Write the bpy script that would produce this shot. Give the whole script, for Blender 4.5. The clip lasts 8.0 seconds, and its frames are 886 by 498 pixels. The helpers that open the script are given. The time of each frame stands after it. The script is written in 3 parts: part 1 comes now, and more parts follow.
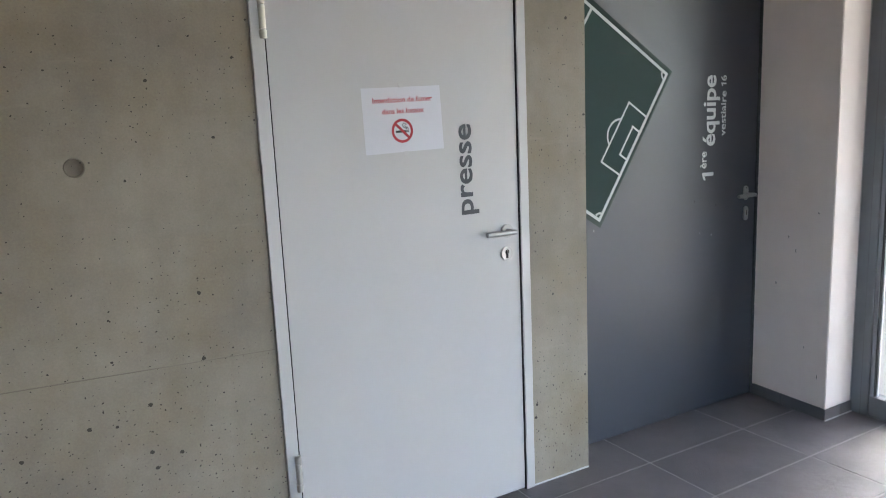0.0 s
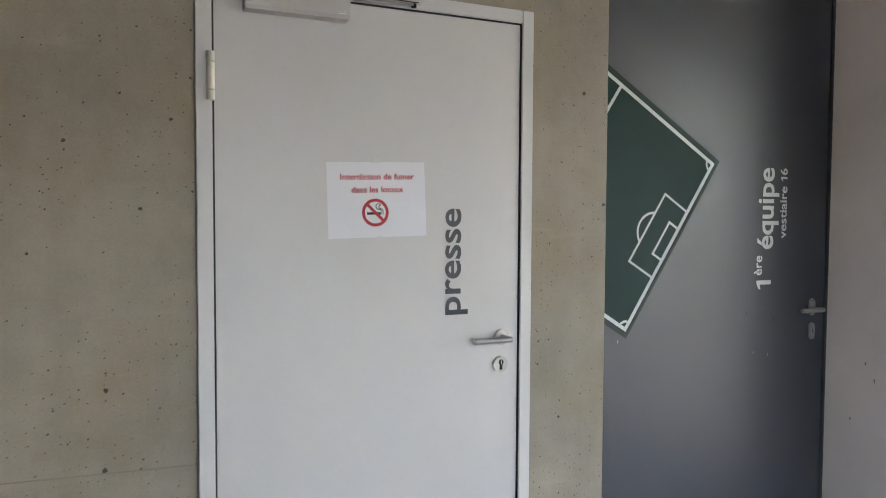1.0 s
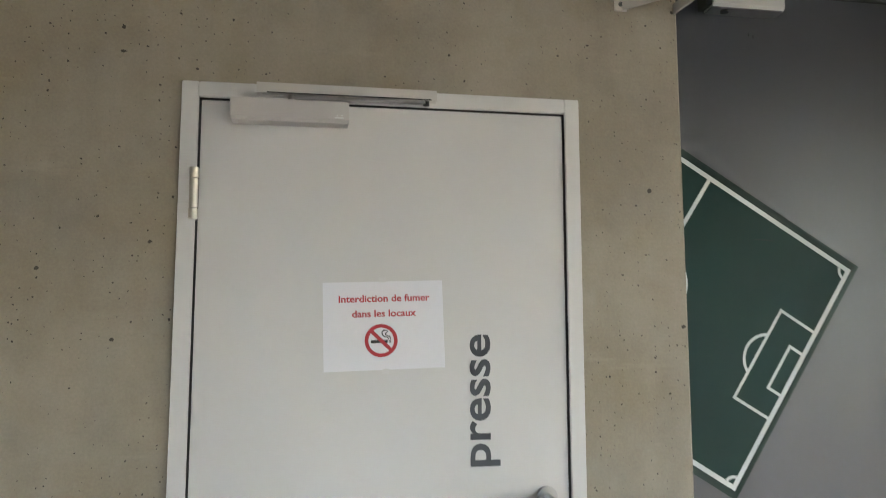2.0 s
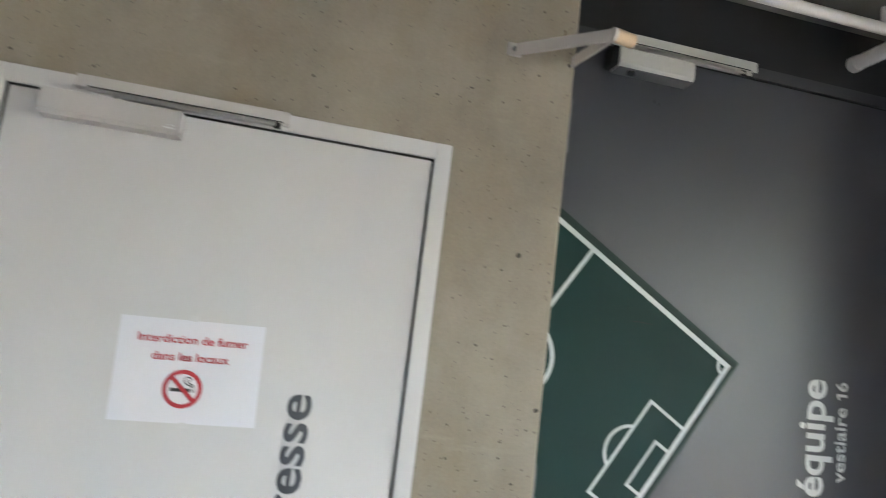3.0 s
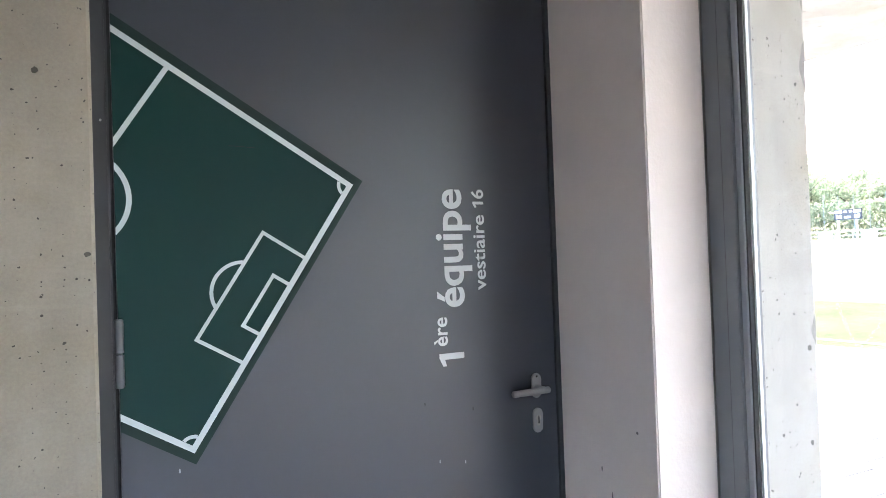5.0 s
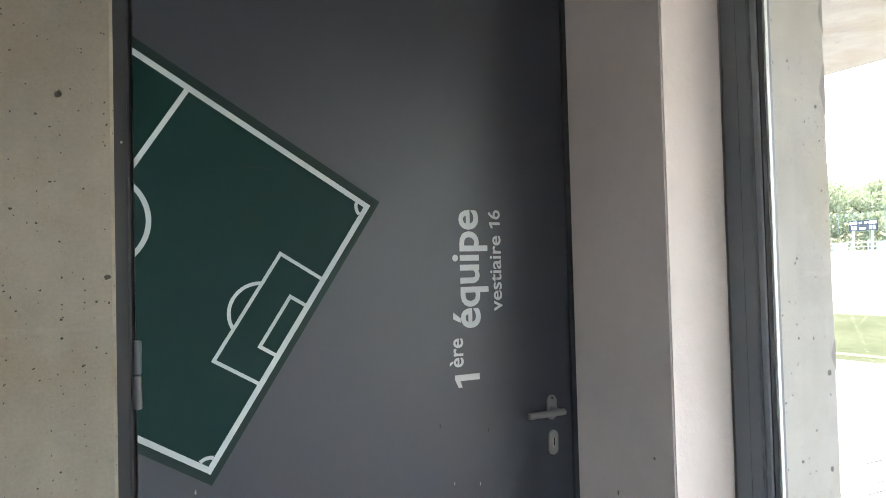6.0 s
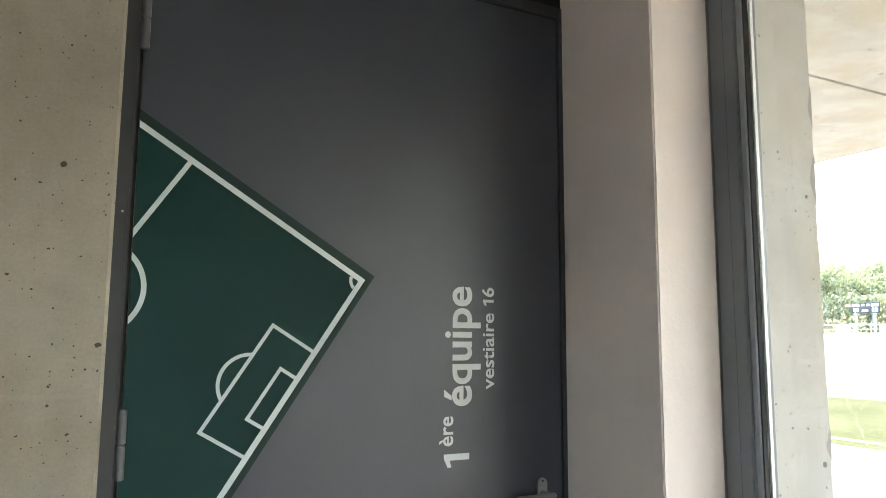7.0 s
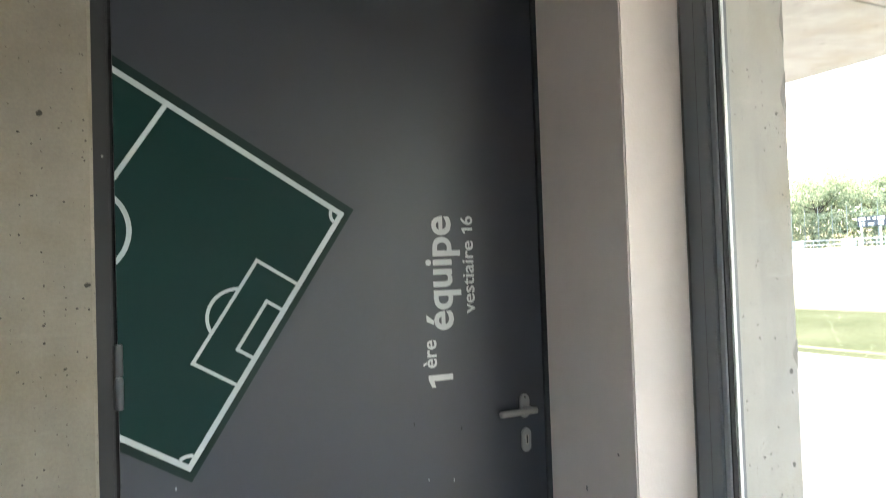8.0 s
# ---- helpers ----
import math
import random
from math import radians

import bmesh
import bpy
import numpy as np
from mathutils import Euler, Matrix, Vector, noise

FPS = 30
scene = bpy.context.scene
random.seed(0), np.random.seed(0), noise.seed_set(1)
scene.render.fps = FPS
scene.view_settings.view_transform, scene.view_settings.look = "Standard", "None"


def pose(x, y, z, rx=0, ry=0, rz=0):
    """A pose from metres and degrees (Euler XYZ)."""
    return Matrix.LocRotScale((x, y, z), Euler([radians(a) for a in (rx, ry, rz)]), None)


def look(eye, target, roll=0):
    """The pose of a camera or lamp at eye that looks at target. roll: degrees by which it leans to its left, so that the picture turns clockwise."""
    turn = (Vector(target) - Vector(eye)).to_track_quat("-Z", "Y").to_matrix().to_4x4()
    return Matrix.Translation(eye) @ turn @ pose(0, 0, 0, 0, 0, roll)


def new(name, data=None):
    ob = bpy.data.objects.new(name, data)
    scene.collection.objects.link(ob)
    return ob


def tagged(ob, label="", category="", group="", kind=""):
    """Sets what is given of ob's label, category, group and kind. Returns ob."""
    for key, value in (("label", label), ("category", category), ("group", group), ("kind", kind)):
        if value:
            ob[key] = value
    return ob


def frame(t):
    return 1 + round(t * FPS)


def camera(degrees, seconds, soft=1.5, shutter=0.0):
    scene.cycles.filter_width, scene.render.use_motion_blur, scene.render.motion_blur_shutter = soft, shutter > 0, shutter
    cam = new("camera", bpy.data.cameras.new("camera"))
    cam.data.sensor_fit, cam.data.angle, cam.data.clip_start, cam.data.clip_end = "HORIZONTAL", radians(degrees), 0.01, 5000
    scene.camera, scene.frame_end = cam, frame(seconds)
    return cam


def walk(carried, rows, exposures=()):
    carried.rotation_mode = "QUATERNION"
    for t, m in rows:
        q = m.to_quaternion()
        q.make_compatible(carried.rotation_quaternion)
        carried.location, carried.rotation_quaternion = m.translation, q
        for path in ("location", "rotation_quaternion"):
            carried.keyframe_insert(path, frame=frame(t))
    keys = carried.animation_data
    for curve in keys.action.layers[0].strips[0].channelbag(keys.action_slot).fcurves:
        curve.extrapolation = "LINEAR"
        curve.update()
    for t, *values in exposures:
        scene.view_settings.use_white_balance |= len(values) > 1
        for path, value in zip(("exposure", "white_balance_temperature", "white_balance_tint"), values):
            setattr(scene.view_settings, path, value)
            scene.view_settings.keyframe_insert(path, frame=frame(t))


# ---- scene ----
cam = camera(63.9, 8.0, soft=0.45, shutter=0.22)
PATH = [
    (0, (-0.646, -2.186, 1.453), (0.324, -0.469, 1.119), -2.5),
    (0.5, (-0.435, -2.152, 1.46), (0.42, -0.357, 1.242), -0.1),
    (1, (-0.19, -1.967, 1.438), (0.606, -0.135, 1.35), 0.3),
    (1.2, (-0.083, -1.919, 1.438), (0.636, -0.053, 1.402), -0.4),
    (2.3, (0.424, -1.722, 1.504), (0.578, 0.24, 1.861), 2.3),
    (2.5, (0.472, -1.7, 1.511), (0.55, 0.251, 1.944), 3.8),
    (3, (0.605, -1.618, 1.593), (1.048, 0.311, 1.88), 6.9),
    (3.5, (0.81, -1.536, 1.548), (1.616, 0.288, 1.701), 2.4),
    (4, (1.018, -1.562, 1.457), (1.891, 0.236, 1.523), 0.7),
    (4.5, (1.204, -1.624, 1.456), (2.122, 0.153, 1.462), -1.3),
    (4.7, (1.214, -1.607, 1.444), (2.156, 0.157, 1.474), -2.1),
    (5.8, (1.201, -1.571, 1.475), (2.114, 0.208, 1.514), -1.3),
    (6, (1.201, -1.577, 1.483), (2.11, 0.203, 1.539), -1.5),
    (6.5, (1.209, -1.572, 1.492), (2.131, 0.193, 1.673), -0.7),
    (7, (1.212, -1.599, 1.504), (2.112, 0.169, 1.751), 0.4),
    (7.5, (1.221, -1.637, 1.514), (2.107, 0.132, 1.812), -0.9),
    (8, (1.254, -1.687, 1.496), (2.145, 0.103, 1.549), -1.9),
]
walk(cam, [(t, look(eye, target, roll)) for t, eye, target, roll in PATH],
     [(0.0, 4.03, 6450, 12), (0.5, 4.02, 6550, 13), (1.0, 4.03, 6750, 12), (2.5, 4.27, 7150, 8), (3.0, 4.45, 6650, 9), (3.5, 4.83, 6350, 12), (4.0, 5.0, 6150, 13),
      (4.5, 4.82, 6200, 15), (5.8, 4.05, 6450, 10), (6.5, 4.14, 6850, 8), (7.5, 4.18, 6950, 5), (8.0, 4.06, 6850, 6)])

# ---- exposure and daylight ----
world = bpy.data.worlds.new("overcast_sky")
scene.world = world
world.use_nodes = True
wn = world.node_tree.nodes
sky = wn.new("ShaderNodeTexSky")
sky.sky_type = "NISHITA"
sky.sun_disc = False
sky.sun_elevation, sky.sun_rotation = radians(48), radians(65)
sky.air_density, sky.dust_density, sky.ozone_density = 1.0, 4.0, 1.0
world.node_tree.links.new(sky.outputs[0], wn["Background"].inputs[0])
wn["Background"].inputs[1].default_value = 0.15
sun = new("sun", bpy.data.lights.new("sun", "SUN"))
sun.data.energy, sun.data.angle, sun.data.color = 0.5, radians(25), (1.0, 0.96, 0.9)
sun.matrix_world = look((30, 13, 36), (0, 0, 0))


# ---- materials ----
def nodes_of(name):
    m = bpy.data.materials.new(name)
    m.use_nodes = True
    return m, m.node_tree.nodes, m.node_tree.links, m.node_tree.nodes["Principled BSDF"]


def noise_node(n, l, vec, scale, detail=6.0, rough=0.6):
    t = n.new("ShaderNodeTexNoise")
    t.inputs["Scale"].default_value, t.inputs["Detail"].default_value, t.inputs["Roughness"].default_value = scale, detail, rough
    l.new(vec, t.inputs["Vector"])
    return t.outputs["Fac"]


def ramp(n, l, fac, stops):
    r = n.new("ShaderNodeValToRGB")
    e = r.color_ramp.elements
    e[0].position, e[0].color = stops[0][0], (*stops[0][1], 1)
    e[1].position, e[1].color = stops[-1][0], (*stops[-1][1], 1)
    for p, c in stops[1:-1]:
        k = e.new(p)
        k.color = (*c, 1)
    l.new(fac, r.inputs[0])
    return r.outputs[0]


def mix(n, l, fac, a, b, mode="MIX"):
    m = n.new("ShaderNodeMix")
    m.data_type, m.blend_type = "RGBA", mode
    for sock, v in ((m.inputs[0], fac), (m.inputs[6], a), (m.inputs[7], b)):
        if isinstance(v, bpy.types.NodeSocket):
            l.new(v, sock)
        elif isinstance(v, (int, float)):
            sock.default_value = v
        else:
            sock.default_value = (*v, 1)
    return m.outputs[2]


def math_node(n, l, op, a, b=0.0, clamp=False):
    m = n.new("ShaderNodeMath")
    m.operation, m.use_clamp = op, clamp
    for sock, v in ((m.inputs[0], a), (m.inputs[1], b)):
        if isinstance(v, bpy.types.NodeSocket):
            l.new(v, sock)
        else:
            sock.default_value = v
    return m.outputs[0]


def bump_to(n, l, bsdf, height, strength, distance=0.01):
    b = n.new("ShaderNodeBump")
    b.inputs["Strength"].default_value, b.inputs["Distance"].default_value = strength, distance
    l.new(height, b.inputs["Height"])
    l.new(b.outputs[0], bsdf.inputs["Normal"])


def place_of(n, l, scale=(1, 1, 1)):
    g = n.new("ShaderNodeNewGeometry")
    m = n.new("ShaderNodeMapping")
    m.inputs["Scale"].default_value = scale
    l.new(g.outputs["Position"], m.inputs["Vector"])
    return m.outputs[0]


def plain(name, color, rough=0.5, metal=0.0, vary=0.12, grain=60.0, relief=0.04, spec=0.5):
    """Painted, moulded or metal surface with cloudy wear and fine grain."""
    m, n, l, b = nodes_of(name)
    v = place_of(n, l)
    big, fine = noise_node(n, l, v, 2.3, 4), noise_node(n, l, v, grain, 3)
    dark = tuple(c * (1 - vary) for c in color)
    light = tuple(min(1, c * (1 + vary * 0.6)) for c in color)
    c1 = ramp(n, l, big, [(0.3, dark), (0.7, light)])
    l.new(mix(n, l, math_node(n, l, "MULTIPLY", fine, 0.25), c1, dark), b.inputs["Base Color"])
    l.new(math_node(n, l, "MULTIPLY_ADD", big, 0.12), b.inputs["Roughness"])
    b.inputs["Roughness"].links[0].from_node.inputs[2].default_value = max(0.02, rough - 0.06)
    b.inputs["Metallic"].default_value = metal
    b.inputs["Specular IOR Level"].default_value = spec
    if relief:
        bump_to(n, l, b, fine, relief, 0.002)
    return m


def concrete(name, tone, pits=1.0, warm=(1.0, 0.94, 0.80), pit_scale=17.0, clouds=0.25, flat=False):
    """Cast concrete: cloudy tone, fine grain, blow holes of many sizes, faint vertical streaks."""
    m, n, l, b = nodes_of(name)
    v = place_of(n, l)
    base = tuple(tone * w for w in warm)
    cloud = noise_node(n, l, v, 1.6, 8, 0.62)
    mid = noise_node(n, l, v, 9.0, 6, 0.7)
    fine = noise_node(n, l, v, 140.0, 4, 0.7)
    streak = noise_node(n, l, place_of(n, l, (9, 9, 0.5)), 1.0, 5)
    c = ramp(n, l, cloud, [(0.28, tuple(x * (1 - clouds) for x in base)), (0.5, base), (0.72, tuple(x * (1 + clouds * 0.6) for x in base))])
    c = mix(n, l, 0.55, c, ramp(n, l, mid, [(0.3, (0.42, 0.42, 0.41)), (0.7, (0.57, 0.57, 0.57))]), "OVERLAY")
    c = mix(n, l, 0.22, c, ramp(n, l, streak, [(0.3, (0.4, 0.39, 0.37)), (0.7, (0.6, 0.6, 0.6))]), "OVERLAY")
    stain = noise_node(n, l, place_of(n, l, (1, 1, 0.8)), 2.6, 6, 0.6)
    c = mix(n, l, ramp(n, l, stain, [(0.48, (0, 0, 0)), (0.68, (0.6, 0.6, 0.6))]), c, tuple(x * k for x, k in zip(base, (0.84, 0.76, 0.58))))
    scrape = noise_node(n, l, place_of(n, l, (1.4, 1.4, 9)), 1.7, 5, 0.6)
    c = mix(n, l, ramp(n, l, scrape, [(0.62, (0, 0, 0)), (0.76, (0.4, 0.4, 0.4))]), c, tuple(min(1, x * 1.35) for x in base))
    c = mix(n, l, 0.2, c, ramp(n, l, fine, [(0.3, (0.3, 0.3, 0.3)), (0.7, (0.68, 0.68, 0.68))]), "OVERLAY")
    wob = n.new("ShaderNodeTexNoise")
    wob.inputs["Scale"].default_value, wob.inputs["Detail"].default_value = 120.0, 2.0
    l.new(v, wob.inputs["Vector"])
    shove = n.new("ShaderNodeVectorMath")
    shove.operation = "MULTIPLY_ADD"
    l.new(wob.outputs["Color"], shove.inputs[0])
    shove.inputs[1].default_value = (0.007, 0.007, 0.006)
    l.new(v, shove.inputs[2])
    cut, lay = n.new("ShaderNodeSeparateXYZ"), n.new("ShaderNodeCombineXYZ")
    l.new(shove.outputs[0], cut.inputs[0])
    l.new(cut.outputs[0] if flat else math_node(n, l, "ADD", cut.outputs[0], cut.outputs[1]), lay.inputs[0])
    l.new(cut.outputs[1] if flat else cut.outputs[2], lay.inputs[1])
    holes = None
    crowd = noise_node(n, l, v, 2.1, 3)
    if not flat:
        up = n.new("ShaderNodeSeparateXYZ")
        l.new(v, up.inputs[0])
        low = math_node(n, l, "MULTIPLY", math_node(n, l, "SUBTRACT", 0.95, up.outputs[2]), 0.5, True)
        crowd = math_node(n, l, "ADD", crowd, math_node(n, l, "MINIMUM", low, 0.22))
    for scale, most, rarity in ((pit_scale * 0.7, 0.078, 0.86), (pit_scale * 1.4, 0.072, 0.60), (pit_scale * 3.0, 0.095, 0.70)):
        vo = n.new("ShaderNodeTexVoronoi")
        vo.voronoi_dimensions = "2D"
        vo.inputs["Scale"].default_value = scale
        l.new(lay.outputs[0], vo.inputs["Vector"])
        sep = n.new("ShaderNodeSeparateColor")
        l.new(vo.outputs["Color"], sep.inputs[0])
        often = math_node(n, l, "ADD", sep.outputs[0], math_node(n, l, "MULTIPLY", math_node(n, l, "SUBTRACT", crowd, 0.5), 0.8))
        size = math_node(n, l, "MINIMUM", math_node(n, l, "MULTIPLY", math_node(n, l, "SUBTRACT", often, rarity, True), most / (1 - rarity)), most)
        one = math_node(n, l, "MULTIPLY", math_node(n, l, "SUBTRACT", size, vo.outputs["Distance"]), 110.0, True)
        holes = one if holes is None else math_node(n, l, "MAXIMUM", holes, one)
    holes = math_node(n, l, "MULTIPLY", holes, pits, True)
    c = mix(n, l, math_node(n, l, "MULTIPLY", holes, 0.92), c, tuple(x * 0.14 for x in base))
    l.new(c, b.inputs["Base Color"])
    b.inputs["Roughness"].default_value = 0.72
    b.inputs["Specular IOR Level"].default_value = 0.35
    h = math_node(n, l, "SUBTRACT", math_node(n, l, "ADD", math_node(n, l, "MULTIPLY", mid, 0.25), math_node(n, l, "MULTIPLY", fine, 0.12)), holes)
    bump_to(n, l, b, h, 0.45, 0.004)
    return m


CONCRETE = concrete("cast_concrete", 0.285, 1.0, (1.0, 0.885, 0.70))
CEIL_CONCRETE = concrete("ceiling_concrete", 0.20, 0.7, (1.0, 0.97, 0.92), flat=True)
OUT_CONCRETE = concrete("outside_concrete", 0.40, 0.8, (1.0, 0.97, 0.90), 12.0, 0.07)
SOFFIT = concrete("soffit_concrete", 0.34, 0.6, (1.0, 0.98, 0.93), 9.0, 0.2, True)
PLASTER = plain("painted_plaster", (0.86, 0.77, 0.71), 0.7, vary=0.07, grain=70, relief=0.45)
# for the unseen added walls, kept pale so that they bounce light
BOUNCE_WALL = plain("pale_bounce_plaster", (0.78, 0.72, 0.66), 0.8, vary=0.12, grain=90, relief=0.2)
WHITE_DOOR = plain("off_white_door_paint", (0.535, 0.523, 0.508), 0.42, vary=0.03, grain=160, relief=0.05)
WHITE_FRAME = plain("white_frame_paint", (0.565, 0.553, 0.538), 0.38, vary=0.03, grain=160, relief=0.04)
ANTHRACITE = plain("anthracite_paint", (0.025, 0.030, 0.040), 0.42, vary=0.10, grain=220, relief=0.06, spec=0.85)
ANTHRACITE_TRIM = plain("anthracite_frame_paint", (0.045, 0.047, 0.05), 0.42, vary=0.08, grain=200, relief=0.05)
TRANSOM = plain("black_panel", (0.010, 0.011, 0.012), 0.6, vary=0.1, grain=200, relief=0.05)
ALU_DARK = plain("dark_window_aluminium", (0.150, 0.165, 0.178), 0.38, vary=0.06, grain=250, relief=0.04)
ALU_STEP = plain("grey_glazing_bead", (0.27, 0.29, 0.31), 0.45, vary=0.05)
GREEN = plain("green_vinyl", (0.003, 0.031, 0.026), 0.5, vary=0.08, grain=200, relief=0.04, spec=0.22)
GREEN_EDGE = plain("dark_green_vinyl", (0.006, 0.025, 0.020), 0.5, vary=0.08, grain=200, relief=0.03, spec=0.3)
LINE_WHITE = plain("white_vinyl", (0.68, 0.70, 0.69), 0.5, vary=0.04)
PITCH_WHITE = plain("white_pitch_film", (0.53, 0.57, 0.56), 0.5, vary=0.04)
LETTER_GREY = plain("dark_grey_vinyl", (0.05, 0.054, 0.062), 0.5, vary=0.08)
STEEL = plain("brushed_steel", (0.45, 0.445, 0.435), 0.3, 1.0, vary=0.06, grain=300)
HINGE_STEEL = plain("satin_nickel", (0.60, 0.57, 0.51), 0.48, 1.0, vary=0.08, grain=300)
SILVER_PAINT = plain("silver_grey_paint", (0.45, 0.45, 0.42), 0.42, vary=0.04)
BRACKET_PAINT = plain("dusty_grey_bracket_paint", (0.52, 0.49, 0.45), 0.55, vary=0.12)
CLOSER_WHITE = plain("warm_white_closer_paint", (0.49, 0.465, 0.445), 0.42, vary=0.04)
BEIGE_RUBBER = plain("beige_rubber", (0.62, 0.45, 0.30), 0.7, vary=0.1)
BLACK = plain("black_rubber", (0.012, 0.012, 0.013), 0.7, vary=0.1)
DARK_HINGE = plain("dark_grey_hinge_paint", (0.085, 0.089, 0.096), 0.35, vary=0.1)
PAPER = plain("white_paper", (0.655, 0.652, 0.68), 0.75, vary=0.03, grain=120, relief=0.06)
TAPE = plain("clear_tape", (0.555, 0.545, 0.532), 0.3, vary=0.03)
RED = plain("red_ink", (0.42, 0.03, 0.04), 0.7, vary=0.06)
INK = plain("black_ink", (0.03, 0.03, 0.03), 0.7, vary=0.06)
PVC = plain("off_white_pipe_plastic", (0.70, 0.67, 0.64), 0.45, vary=0.06)
SKIRT = plain("dark_skirting_tile", (0.13, 0.12, 0.118), 0.5, vary=0.15, grain=50, relief=0.2)
GROUT = plain("grey_grout", (0.42, 0.41, 0.40), 0.85, vary=0.15)
SEAM = plain("darker_concrete_seam", (0.225, 0.196, 0.148), 0.8, vary=0.3, grain=40, relief=0.3)
RUST = plain("brown_rust", (0.14, 0.095, 0.05), 0.85, vary=0.3)
STAIN = plain("damp_concrete", (0.27, 0.26, 0.24), 0.7, vary=0.15, grain=60, relief=0.2)
SCUFF = plain("scuffed_filler", (0.28, 0.25, 0.23), 0.85, vary=0.3)


def tile_material():
    m, n, l, b = nodes_of("slate_look_floor_tile")
    v = place_of(n, l)
    info = n.new("ShaderNodeObjectInfo")
    big, mid, fine = noise_node(n, l, v, 5, 6), noise_node(n, l, v, 34, 5, 0.7), noise_node(n, l, v, 260, 3)
    c = ramp(n, l, big, [(0.3, (0.140, 0.132, 0.140)), (0.7, (0.200, 0.187, 0.197))])
    c = mix(n, l, 0.4, c, ramp(n, l, fine, [(0.3, (0.35, 0.35, 0.35)), (0.7, (0.65, 0.65, 0.65))]), "OVERLAY")
    c = mix(n, l, math_node(n, l, "MULTIPLY", info.outputs["Random"], 0.25), c, (0.10, 0.095, 0.10))
    l.new(c, b.inputs["Base Color"])
    b.inputs["Roughness"].default_value = 0.45
    bump_to(n, l, b, math_node(n, l, "ADD", mid, math_node(n, l, "MULTIPLY", fine, 0.3)), 0.6, 0.007)
    return m


def ground_material(name, stops, scale, rough=0.9, relief=0.3, spec=0.3):
    m, n, l, b = nodes_of(name)
    v = place_of(n, l)
    a, f = noise_node(n, l, v, scale, 6), noise_node(n, l, v, scale * 30, 4, 0.8)
    c = ramp(n, l, a, stops)
    c = mix(n, l, 0.5, c, ramp(n, l, f, [(0.3, (0.3, 0.3, 0.3)), (0.7, (0.7, 0.7, 0.7))]), "OVERLAY")
    l.new(c, b.inputs["Base Color"])
    b.inputs["Roughness"].default_value = rough
    b.inputs["Specular IOR Level"].default_value = spec
    bump_to(n, l, b, f, relief, 0.02)
    return m


def leaf_material():
    m, n, l, b = nodes_of("tree_leaves")
    g = n.new("ShaderNodeNewGeometry")
    c = ramp(n, l, g.outputs["Random Per Island"], [(0.0, (0.085, 0.105, 0.060)), (0.6, (0.155, 0.175, 0.105)), (1.0, (0.24, 0.24, 0.155))])
    l.new(c, b.inputs["Base Color"])
    b.inputs["Roughness"].default_value = 0.6
    glow_through, both = n.new("ShaderNodeBsdfTranslucent"), n.new("ShaderNodeAddShader")
    l.new(c, glow_through.inputs[0])
    l.new(b.outputs[0], both.inputs[0])
    l.new(glow_through.outputs[0], both.inputs[1])
    l.new(both.outputs[0], n["Material Output"].inputs[0])
    return m


def glass_material():
    m, n, l, b = nodes_of("window_glass")
    b.inputs["Base Color"].default_value = (0.96, 0.98, 0.97, 1)
    b.inputs["Transmission Weight"].default_value = 1.0
    b.inputs["Roughness"].default_value = 0.0
    b.inputs["IOR"].default_value = 1.25
    return m


TILE = tile_material()
PAVER = ground_material("pale_concrete_paver", [(0.3, (0.19, 0.185, 0.178)), (0.7, (0.26, 0.253, 0.245))], 1.5)
GRASS = ground_material("mown_grass", [(0.3, (0.050, 0.057, 0.032)), (0.55, (0.068, 0.073, 0.044)), (0.75, (0.092, 0.092, 0.062))], 0.35, 1.0, 0.3, 0.0)
DRY_GRASS = ground_material("dry_grass", [(0.3, (0.13, 0.14, 0.07)), (0.7, (0.24, 0.23, 0.14))], 0.6, 1.0, 0.3, 0.0)
PALE_PITCH = ground_material("pale_dry_pitch", [(0.3, (0.30, 0.30, 0.21)), (0.7, (0.38, 0.37, 0.29))], 0.2)
LEAVES, BARK = leaf_material(), plain("grey_bark", (0.12, 0.10, 0.08), 0.9, vary=0.3, grain=30, relief=0.5)
GLASS = glass_material()
RAIL_WHITE = plain("white_rail_paint", (0.75, 0.75, 0.74), 0.5, vary=0.05)
NET = plain("green_net_post", (0.30, 0.33, 0.30), 0.6, vary=0.1)
PANEL_GREY = plain("pale_grey_panel", (0.45, 0.47, 0.47), 0.5, vary=0.1)
BOARD_BLUE = plain("dark_scoreboard", (0.04, 0.043, 0.055), 0.5, vary=0.1)


# ---- building helpers ----
def finish(bm, name, material):
    me = bpy.data.meshes.new(name)
    bmesh.ops.recalc_face_normals(bm, faces=bm.faces[:])
    bm.to_mesh(me)
    bm.free()
    me.materials.append(material)
    return me


def part(name, bm, material, parent=None, label=""):
    ob = new(name, finish(bm, name, material) if isinstance(bm, bmesh.types.BMesh) else bm)
    if not isinstance(bm, bmesh.types.BMesh) and not ob.data.materials:
        ob.data.materials.append(material)
    if parent is not None:
        ob.parent = parent
        ob.matrix_parent_inverse = Matrix.Translation(parent.location).inverted()
    if label:
        ob["label"] = label
    return ob


def thing(name, at, label, category, group="", kind=""):
    e = new(name)
    e.location = at
    e.empty_display_size = 0.05
    return tagged(e, label, category, group, kind)


